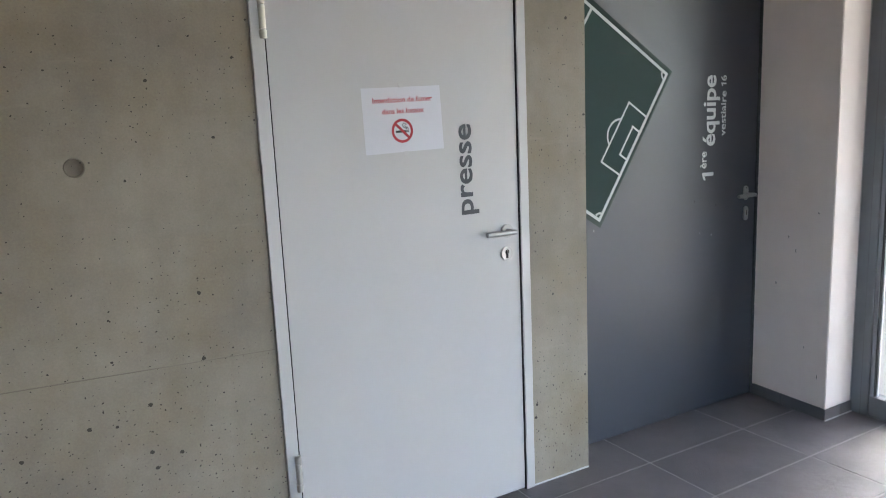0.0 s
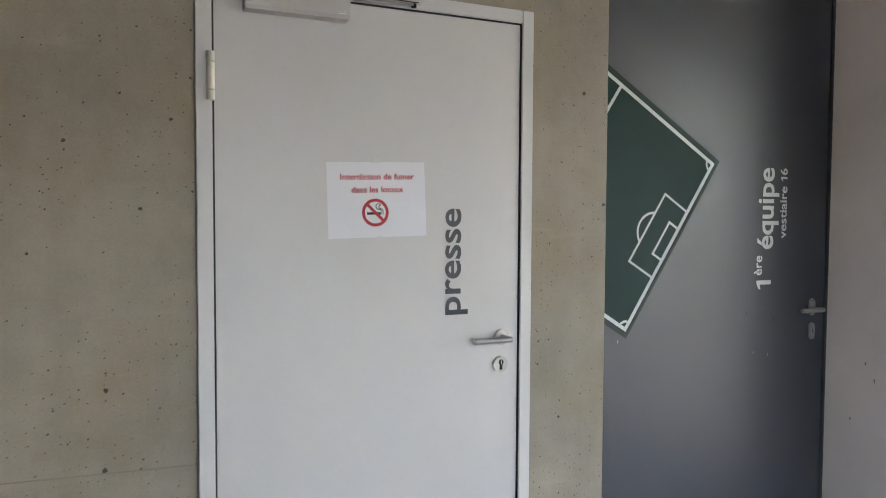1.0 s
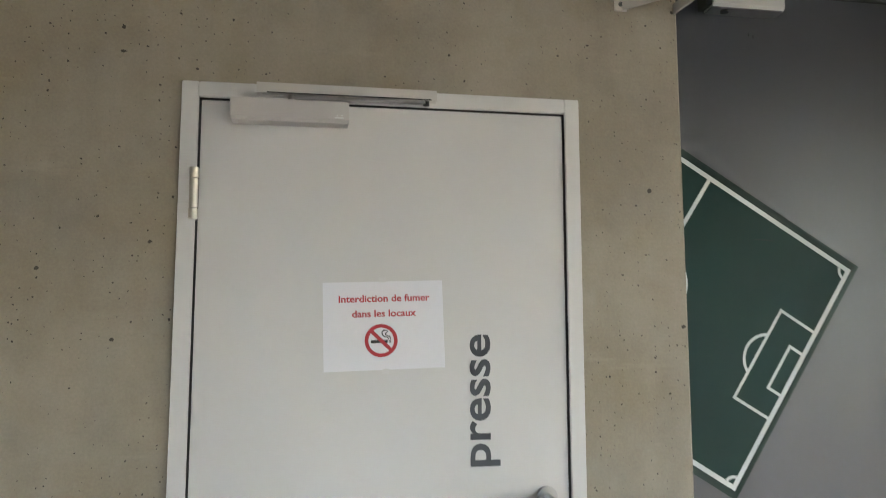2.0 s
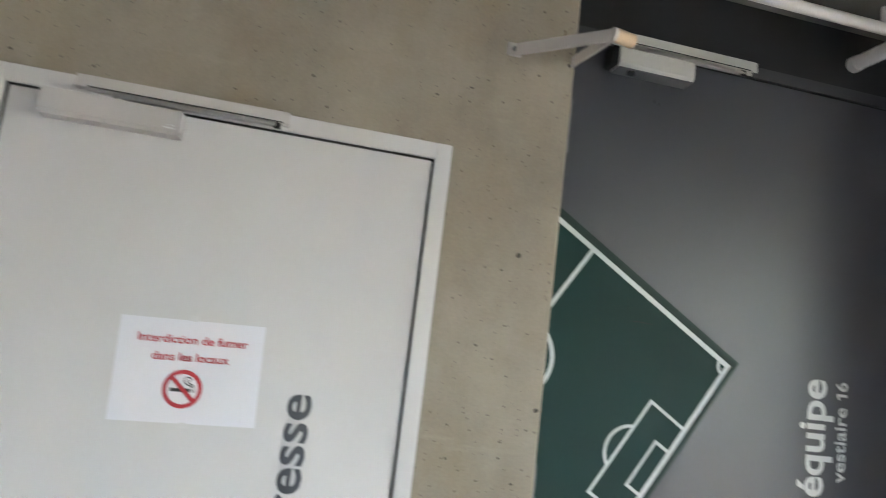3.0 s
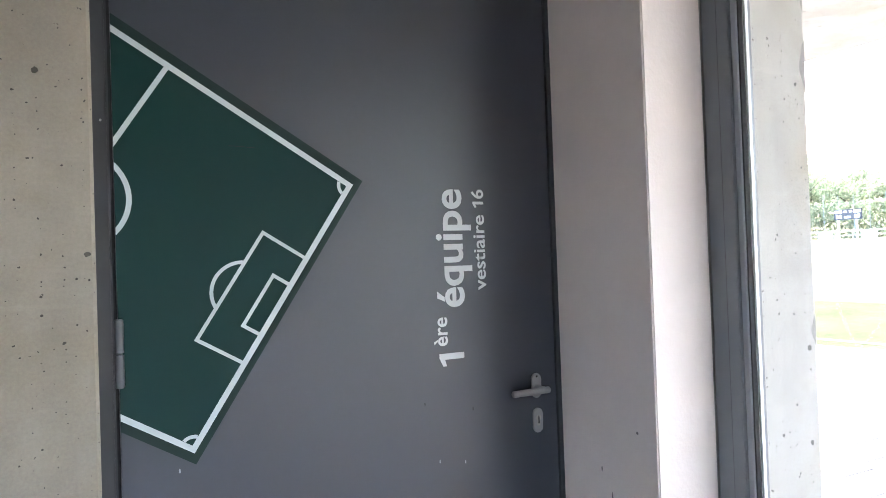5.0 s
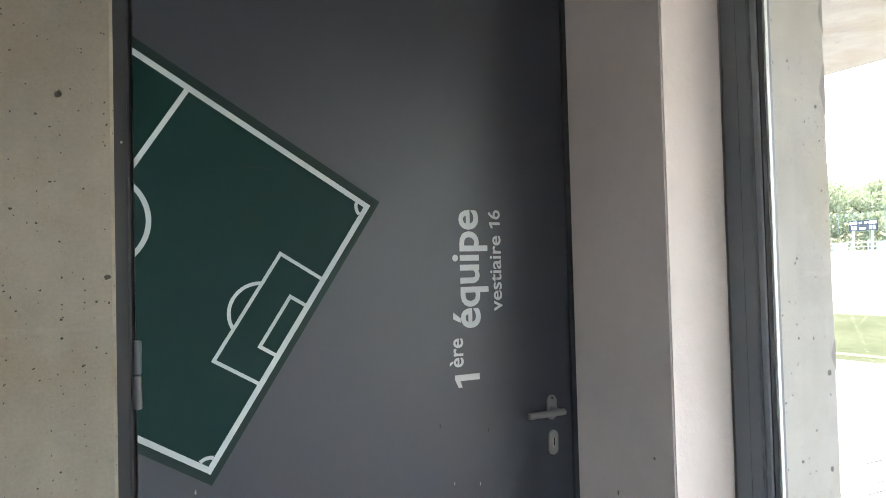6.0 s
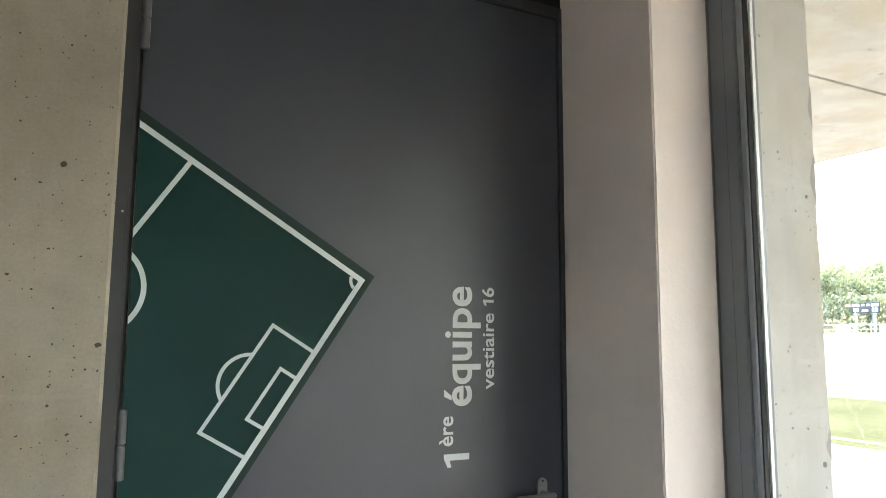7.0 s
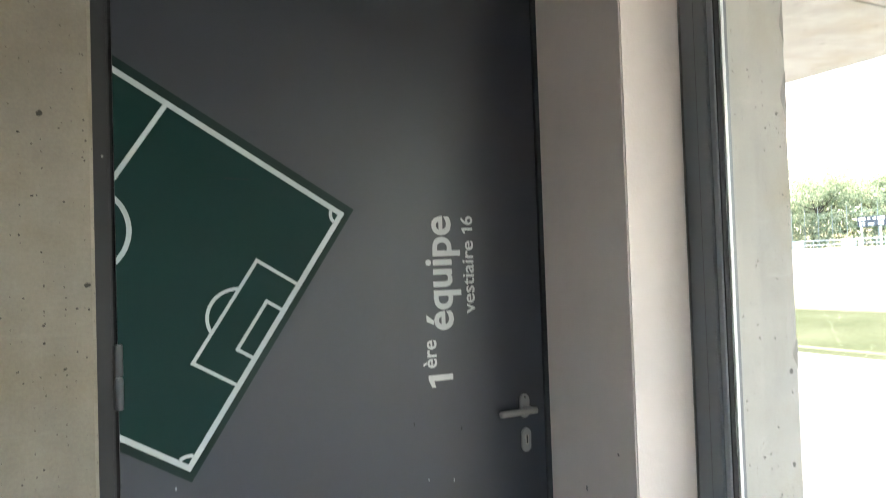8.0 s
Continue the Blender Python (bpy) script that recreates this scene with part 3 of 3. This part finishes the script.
    # the pitch: u runs along the goal line from its upper corner, v into the field
    R, du, dv = Vector((1.864, 1.650)), Vector((-0.545, -0.838)), Vector((-0.851, 0.525))
    W, EDGE = 0.739, 1.3095

    def at(u, v):
        p = R + u * du + v * dv
        return (p.x, p.y)

    def band(u0, v0, u1, v1, w):
        p, q = Vector(at(u0, v0)), Vector(at(u1, v1))
        s = (q - p).normalized()
        nrm = Vector((-s.y, s.x)) * w / 2
        s *= w / 2
        return clip([tuple(p - s + nrm), tuple(q + s + nrm), tuple(q + s - nrm), tuple(p - s - nrm)], EDGE)

    def arc(uc, vc, r, t0, t1, w, steps=28):
        out = []
        for i in range(steps):
            a0, a1 = (t0 + (t1 - t0) * k / steps for k in (i, i + 1))
            out.append(clip([at(uc + s * math.sin(t), vc + s * math.cos(t)) for s, t in ((r - w / 2, a0), (r + w / 2, a0), (r + w / 2, a1), (r - w / 2, a1))], EDGE))
        return out
    m = 0.0235
    part("pitch_border", sheet([clip([at(-m - 0.006, -m), at(W + m + 0.004, -m), at(W + m + 0.004, 1.3), at(-m - 0.006, 1.3)], EDGE)], DEEP - 0.0002, 0.0004), GREEN_EDGE, d, "dark green border film")
    part("pitch", sheet([clip([at(0, 0), at(W, 0), at(W, 1.3), at(0, 1.3)], EDGE)], DEEP - 0.0008, 0.0004), GREEN, d, "green football pitch film")
    y = DEEP - 0.0014
    lw, lb, mid = 0.0135, 0.0085, W / 2
    go = lw / 2 + lb / 2

    def marking(polys):
        part("pitch_line", sheet(polys, y, 0.0004), PITCH_WHITE, d, "white pitch marking")
    marking([band(0, 0, W, 0, lw)])
    marking([band(0, lw, 0, 1.3, lw)])
    marking([band(W, lw, W, 1.3, lw)])
    marking([band(lw / 2 + 0.0058, 0.512, W, 0.512, 0.0115)])
    marking(arc(mid, 0.512, 0.1105, 0, math.tau, 0.0115, 60))
    marking([band(mid - 0.147, go, mid - 0.148, 0.126 - lb, lb), band(mid + 0.147, go, mid + 0.148, 0.126 - lb, lb), band(mid - 0.148, 0.126, mid + 0.148, 0.126, lb)])
    marking([band(mid - 0.070, go, mid - 0.070, 0.050 - lb, lb), band(mid + 0.070, go, mid + 0.070, 0.050 - lb, lb), band(mid - 0.070, 0.050, mid + 0.070, 0.050, lb)])
    half = math.acos((0.129 - 0.0935) / 0.0715)
    marking(arc(mid, 0.0935, 0.0715, -half, half, lb))
    marking(arc(0, 0, 0.030, 0.25, math.pi / 2 - 0.25, lb, 10))
    marking(arc(W, 0, 0.030, -math.pi / 2 + 0.25, -0.25, lb, 10))

    one = [(2.187, 1.174), (2.187, 1.191), (2.109, 1.191), (2.109, 1.179), (2.120, 1.156), (2.132, 1.156), (2.126, 1.174)]
    part("lettering", sheet([one], DEEP - 0.0006, 0.0004), LINE_WHITE, d, "white numeral one")
    small = [(2.266, 1.6035), (2.266, 1.6115), (2.2305, 1.6115), (2.2305, 1.6055), (2.2365, 1.5945), (2.2425, 1.5945), (2.2400, 1.6035)]
    part("lettering", sheet([small], DEEP - 0.0006, 0.0004), LINE_WHITE, d, "small white numeral one")
    scratch = bmesh.new()
    for x0, x1, z in ((1.560, 1.598, 1.7385), (1.602, 1.622, 1.737)):
        box(x0, x1, DEEP - 0.0016, DEEP - 0.0011, z, z + 0.0016, bm=scratch)
    part("scratch", scratch, BLACK, d, "thin dark scratch")
    rnd = random.Random(3)
    for x, z in ((2.10, 0.90), (2.18, 0.885), (1.43, 0.985), (2.21, 1.03), (2.06, 1.06), (1.575, 2.372), (1.590, 2.366)):
        pts = [(x + 0.002 * math.cos(t) * rnd.uniform(0.5, 1.3), z + 0.006 * math.sin(t) * rnd.uniform(0.5, 1.3)) for t in (i * math.tau / 7 for i in range(7))]
        part("scuff", sheet([pts], DEEP - 0.0002, 0.0003), ALU_STEP if x < 2.2 and z < 1.0 else TRANSOM, d)
    part("screw", rod((1.284, DEEP - 0.0135, 1.782), (1.284, DEEP - 0.011, 1.782), 0.0028, 10), STEEL, d)
    part("frame_step", box(1.2955, 1.3005, DEEP - 0.016, DEEP - 0.011, 0.0, 2.543, 0.001), ANTHRACITE_TRIM, d)
    for words, length, tall, bold, x, z, note in (
            ("ère", 0.079, 0.030, 0.016, 2.136, 1.212, "white word"),
            ("équipe", 0.329, 0.061, 0.021, 2.192, 1.317, "white word equipe reading upward"), ("vestiaire", 0.213, 0.0265, 0.016, 2.266, 1.360, "small white word reading upward"),
            ("6", 0.0265, 0.0265, 0.016, 2.266, 1.6195, "small white numeral six")):
        part("lettering", upward(lettering(words, length, tall, bold), x, DEEP - 0.0008, z), LINE_WHITE, d, note)


dark_door()


def dark_closer():
    c = thing("door_closer", (1.53, DEEP, 2.45), "silver overhead door closer with slide rail on the dark door", "door closer")
    prof = [(DEEP - 0.001, 2.429), (DEEP - 0.052, 2.429), (DEEP - 0.060, 2.437), (DEEP - 0.060, 2.480), (DEEP - 0.050, 2.488), (DEEP - 0.001, 2.488)]
    body = part("body", prism(prof, "x", 1.430, 1.661, 0.001), SILVER_PAINT, c)
    part("end_cap", box(1.410, 1.4295, DEEP - 0.052, DEEP - 0.0005, 2.431, 2.486, 0.002), BLACK, body, "dark end cap")
    # dark plate that puts the shade beneath the body into colour
    part("shade_plate", box(1.4305, 1.6605, DEEP - 0.0515, DEEP - 0.001, 2.4255, 2.4288, 0.0005), DARK_HINGE, body, "dark plate for the shade under the body")
    part("valve", rod((1.478, DEEP - 0.034, 2.419), (1.478, DEEP - 0.034, 2.426), 0.012, 16), BLACK, body)
    rail = bmesh.new()
    box(1.43, 1.88, DEEP - 0.034, DEEP - 0.0045, 2.522, 2.541, 0.001, bm=rail)
    box(1.43, 1.88, DEEP - 0.034, DEEP - 0.031, 2.510, 2.523, bm=rail)
    box(1.43, 1.88, DEEP - 0.010, DEEP - 0.0045, 2.510, 2.523, bm=rail)
    part("slide_rail", rail, SILVER_PAINT, c)
    part("groove", box(1.47, 1.86, DEEP - 0.0346, DEEP - 0.0336, 2.5115, 2.5145), BLACK, c)
    part("arm", bar((1.53, DEEP - 0.028, 2.499), (1.84, DEEP - 0.024, 2.503), 0.006, 0.018), STEEL, c)
    part("spindle", rod((1.53, DEEP - 0.028, 2.486), (1.53, DEEP - 0.028, 2.503), 0.010, 16), STEEL, c)
    part("slider", rod((1.84, DEEP - 0.024, 2.499), (1.84, DEEP - 0.024, 2.51), 0.008, 16), BLACK, c)


dark_closer()

# ---- conduits under the ceiling ----
for x in (2.242, 2.425):
    p = thing("conduit", (x, 0.1, 2.62), "off-white plastic conduit leaving the black panel", "pipe", "ceiling conduits")
    part("tube", rod((x, DEEP - 0.03, 2.625), (x, -3.199, 2.625), 0.0225, 24), PVC, p)
    part("end_sleeve", rod((x, DEEP + 0.004, 2.625), (x, DEEP - 0.03, 2.625), 0.0245, 24, bevel=0.004), PVC, p)
    for y in (-0.5, -1.5, -2.5):
        part("clip", box(x - 0.012, x + 0.012, y - 0.01, y + 0.01, 2.64, TOP, 0.002), PVC, p)
p = thing("ceiling_pipe", (1.9, 0.03, 2.69), "thin white pipe running along the ceiling", "pipe")
part("tube", rod((END + 0.001, -0.008, 2.668), (2.487, -0.008, 2.668), 0.0175, 24), PVC, p)
for x in (1.5, 2.2):
    part("clip", box(x - 0.008, x + 0.008, -0.016, 0.0, 2.68, TOP, 0.002), PVC, p)

# ---- glazed side ----
GX = 2.689
win = thing("window_1", (GX, -2.2, 0), "tall glazed facade in dark grey aluminium frames", "window", "", "structure")


def mullion(y1):
    """The upright profile that starts at y1 and grows towards -y."""
    f = bmesh.new()
    box(GX, GX + 0.075, y1 - 0.084, y1, 0.0, TOP, 0.002, bm=f)
    fo = part("window_frame", f, ALU_DARK, win)
    part("groove", box(GX - 0.0006, GX + 0.001, y1 - 0.0495, y1 - 0.0482, 0.0, TOP), DARK_HINGE, fo)
    part("bead", box(GX + 0.010, GX + 0.05, y1 - 0.100, y1 - 0.0842, 0.10, TOP - 0.08, 0.001), ALU_STEP, fo, "grey glazing bead")
    part("gasket", box(GX + 0.016, GX + 0.03, y1 - 0.104, y1 - 0.1001, 0.10, TOP - 0.08), BLACK, fo)
    part("spacer", box(GX + 0.033, GX + 0.045, y1 - 0.110, y1 - 0.1042, 0.10, TOP - 0.08), LINE_WHITE, fo, "bright glazing spacer")
    part("outer_profile", box(GX + 0.052, GX + 0.075, y1 - 0.094, y1 - 0.0842, 0.0, TOP, 0.001), ALU_DARK, fo)


for y1 in (-0.2785, -1.75):
    mullion(y1)
rails = (("bottom_rail", 0.0, 0.10), ("top_rail", TOP - 0.08, TOP))
spans = ((-1.75, -0.3785), (-3.20, -1.85))
for y0, y1 in spans:
    for nm, z0, z1 in rails:
        part(nm, box(GX + 0.004, GX + 0.073, y0, y1 + 0.015, z0, z1, 0.002), ALU_DARK, win)
    pane = part("pane", box(GX + 0.031, GX + 0.037, y0, y1 - 0.003, 0.095, TOP - 0.075), GLASS, win, "clear glass pane")
    pane.visible_shadow = False

# added opening behind the viewpoint, only there to brighten doors and pier
win2 = thing("added_window", (0.45, -3.3, 0), "unseen glazed opening added to let in fill daylight", "window", "", "structure")
for x0, x1 in ((-0.3, -0.24), (0.42, 0.48), (1.14, 1.2)):
    part("window_frame", box(x0, x1, -3.33, -3.27, 0.0, 2.1, 0.002), ALU_DARK, win2)
for x0, x1 in ((-0.24, 0.42), (0.48, 1.14)):
    for z0, z1 in ((0.0, 0.08), (2.04, 2.1)):
        part("window_rail", box(x0, x1, -3.33, -3.27, z0, z1, 0.002), ALU_DARK, win2)
    pane = part("pane", box(x0, x1, -3.303, -3.297, 0.08, 2.04), GLASS, win2)
    pane.visible_shadow = False

# ---- outside ----
fin = struct("wall_outside", box(2.80, 3.069, -0.307, 3.5, -0.05, TOP, 0.006), OUT_CONCRETE, "pale cast concrete wall end outside the glass", "wall")
struct("wall_facade", box(2.689, 2.7995, -0.25, 3.5, -0.05, TOP), OUT_CONCRETE, "plain concrete wall behind the window frame", "wall")
for z0, z1, w in ((1.885, 2.035, 0.022), (2.11, 2.24, 0.014), (1.175, 1.262, 0.018), (0.62, 0.70, 0.012)):
    edge = [(3.0665, z0)] + [(3.0665 - w * math.sin(math.pi * k / 8) ** 0.7 * (1 + 0.2 * math.sin(5 * k)), z0 + (z1 - z0) * k / 8) for k in range(1, 8)] + [(3.0665, z1)]
    part("stain", prism(edge, "y", -0.3074, -0.3066), STAIN, fin, "darker damp stain")
soffit = bmesh.new()
for y0, y1 in ((-14.0, -3.16), (-3.15, 0.445), (0.455, 4.05), (4.06, 14.0)):
    box(2.804, 5.71, y0, y1, CANOPY, CANOPY + 0.3, 0.004, bm=soffit)
box(2.804, 5.69, -14, 14, CANOPY + 0.012, CANOPY + 0.28, bm=soffit)
struct("canopy", soffit, SOFFIT, "cast concrete canopy slab with panel joints", "canopy")


def lie(x):
    """The lie of the land: level by the building, then rising gently to the far side of the field."""
    return -0.12 + 2.45 * min(1.0, max(0.0, (x - 12.0) / 68.0))


def land(xs, y0, y1, lift=0.0):
    """A strip of ground along y that follows the lie of the land."""
    b = bmesh.new()
    rows = [[b.verts.new((x, y, lie(x) + lift)) for y in np.linspace(y0, y1, 9)] for x in xs]
    for p, q in zip(rows, rows[1:]):
        for i in range(8):
            b.faces.new((p[i], q[i], q[i + 1], p[i + 1]))
    return b


struct("ground", land([-900, -20, 11, 12, 30, 50, 80, 900], -900, 900), GRASS, "mown green grass reaching the horizon", "ground")
struct("pitch", land([21, 40, 60, 79], -120, 160, 0.012), PALE_PITCH, "pale dry sports pitch beyond the grass", "ground")
for x0, x1 in ((12.35, 12.55), (18.0, 20.99)):
    struct("grass_strip", land([x0, x1], -120, 160, 0.008), DRY_GRASS, "strip of dry yellowish grass beside the pitch", "ground")
pave_bm = box(2.804, 11.55, -20, 40, -0.30, -0.066)
# unseen paving out back, added so less green light bounces in from grass
box(-20, 2.80, -20, -3.41, -0.30, -0.066, bm=pave_bm)
struct("pavement", pave_bm, GROUT, "pale concrete paving along the building", "pavement").data.materials[0] = PAVER


# ---- trees and far things ----
def tree(x, y, tall, spread, seed, leaves=5200):
    rnd = random.Random(seed)
    foot = lie(x)
    t = thing("tree", (x, y, foot), "tall leafy green tree at the edge of the field", "tree", "trees behind the field")
    trunk = rod((x, y, foot), (x, y, foot + tall * 0.55), 0.22, 10, 0.10)
    tips = []
    for i in range(13):
        a0 = rnd.uniform(0, math.tau)
        z = foot + tall * rnd.uniform(0.3, 0.55)
        tip = Vector((x + math.cos(a0) * spread * rnd.uniform(0.4, 0.9), y + math.sin(a0) * spread * rnd.uniform(0.4, 0.9), z + tall * rnd.uniform(0.1, 0.38)))
        join(trunk, rod((x, y, z), tip, 0.08, 6, 0.02))
        tips.append((tip, spread * rnd.uniform(0.35, 0.6)))
    part("trunk", trunk, BARK, t)
    verts, faces = [], []
    for i in range(leaves):
        c, r = rnd.choice(tips)
        v = Vector((rnd.gauss(0, 1), rnd.gauss(0, 1), rnd.gauss(0, 0.8))).normalized() * r * rnd.uniform(0.5, 1.05)
        p = c + v
        p.z = max(p.z, foot + 0.4)
        s = rnd.uniform(0.10, 0.26)
        m = Euler((rnd.uniform(0, 6), rnd.uniform(0, 6), rnd.uniform(0, 6))).to_matrix()
        k = len(verts)
        for q in ((-s, 0, 0), (0, -s * 0.6, 0.03), (s, 0, 0), (0, s * 0.6, 0.03)):
            verts.append(p + m @ Vector(q))
        faces.append((k, k + 1, k + 2, k + 3))
    me = bpy.data.meshes.new("crown")
    me.from_pydata(verts, [], faces)
    me.materials.append(LEAVES)
    part("crown", me, LEAVES, t)


for i in range(16):
    tree(92 + (i * 37 % 11), 26 + i * 3.4, 9.8 + (i * 53 % 7) * 0.5, 3.6 + (i * 29 % 5) * 0.3, 40 + i)

hedge_rnd = random.Random(5)
verts, faces = [], []
for i in range(46000):
    p = Vector((hedge_rnd.uniform(89, 92), hedge_rnd.uniform(18, 90), 2.3 + 4.9 * hedge_rnd.random() ** 0.8))
    s = hedge_rnd.uniform(0.10, 0.24)
    m = Euler((hedge_rnd.uniform(0, 6), hedge_rnd.uniform(0, 6), hedge_rnd.uniform(0, 6))).to_matrix()
    k = len(verts)
    verts += [p + m @ Vector(q) for q in ((-s, 0, 0), (0, -s * 0.6, 0.03), (s, 0, 0), (0, s * 0.6, 0.03))]
    faces.append((k, k + 1, k + 2, k + 3))
me = bpy.data.meshes.new("undergrowth")
me.from_pydata(verts, [], faces)
me.materials.append(LEAVES)
tagged(part("undergrowth", me, LEAVES), "dense green undergrowth below the trees", "bushes", "", "stuff")

# ball-catch posts
for i in range(32):
    y = 22 + i * 1.95
    p = thing("net_post", (86, y, 2.33), "slim pale ball net post behind the field", "post", "ball net posts")
    part("pole", rod((86, y, 2.33), (86, y, 7.7), 0.04, 8), NET, p)
    part("cap", rod((86, y, 7.7), (86, y, 7.76), 0.055, 8), NET, p)

RAIL_FOOT = lie(82)
rail = thing("railing", (82, 50, RAIL_FOOT), "white tubular railing round the pitch", "railing")
for z in (0.45, 0.98):
    part("rail", rod((82, 15, RAIL_FOOT + z), (82, 95, RAIL_FOOT + z), 0.04, 8), RAIL_WHITE, rail)
for i in range(40):
    part("post", rod((82, 15 + i * 2.0, RAIL_FOOT), (82, 15 + i * 2.0, RAIL_FOOT + 1.0), 0.04, 8), RAIL_WHITE, rail)
for y in (46.1, 51.4, 58.2, 63.0):
    part("panel", box(81.93, 81.96, y, y + 1.9, RAIL_FOOT + 0.05, RAIL_FOOT + 0.93), PANEL_GREY, rail, "pale grey advertising panel")

SB = lie(78)
sb = thing("scoreboard", (78, 46, SB), "small dark scoreboard on two white posts", "scoreboard")
for y in (46.0, 48.1):
    part("post", rod((78, y, SB), (78, y, SB + 3.2), 0.11, 10), RAIL_WHITE, sb)
brd = part("board", box(77.72, 77.88, 45.25, 48.4, SB + 2.2, SB + 3.35, 0.02), BOARD_BLUE, sb)
for y0, y1, z0, z1 in ((45.3, 46.15, 2.92, 3.25), (47.45, 48.3, 2.92, 3.25), (45.45, 45.72, 2.34, 2.76), (45.82, 46.08, 2.34, 2.76),
                       (47.55, 47.8, 2.34, 2.76), (47.9, 48.15, 2.34, 2.76), (46.5, 47.2, 2.36, 2.6), (46.3, 46.65, 2.98, 3.2), (46.9, 47.25, 2.98, 3.2)):
    part("digit_field", box(77.71, 77.722, y0, y1, SB + z0, SB + z1), LINE_WHITE, brd)

# ---- floor tiles and pavers, last ----
TW, TH = 0.60, 0.34
tile_me = finish(box(0.003, TW - 0.003, 0.003, TH - 0.003, -0.01, 0.0, 0.001, 1), "tile", TILE)
for j in range(-9, 2):
    for i in range(-6, 4):
        x, y = 1.495 + (i - 1) * TW, -0.122 + j * TH
        if x > 2.68 or y > 0.3:
            continue
        ob = new("tile", tile_me)
        ob.parent, ob.location = floor, (x, y, 0)
pave = bpy.data.objects["pavement"]
pav_me = finish(box(0.004, 0.396, 0.004, 0.196, -0.05, 0.0, 0.003, 1), "paver", PAVER)
count = 0
for i in range(18):
    for j in range(15):
        x, y = 2.82 + i * 0.4, -0.3 + j * 0.2 + (i % 2) * 0.1 + i * 0.22
        ob = new("paver", pav_me)
        ob.parent, ob.location = pave, (x, y, -0.055)
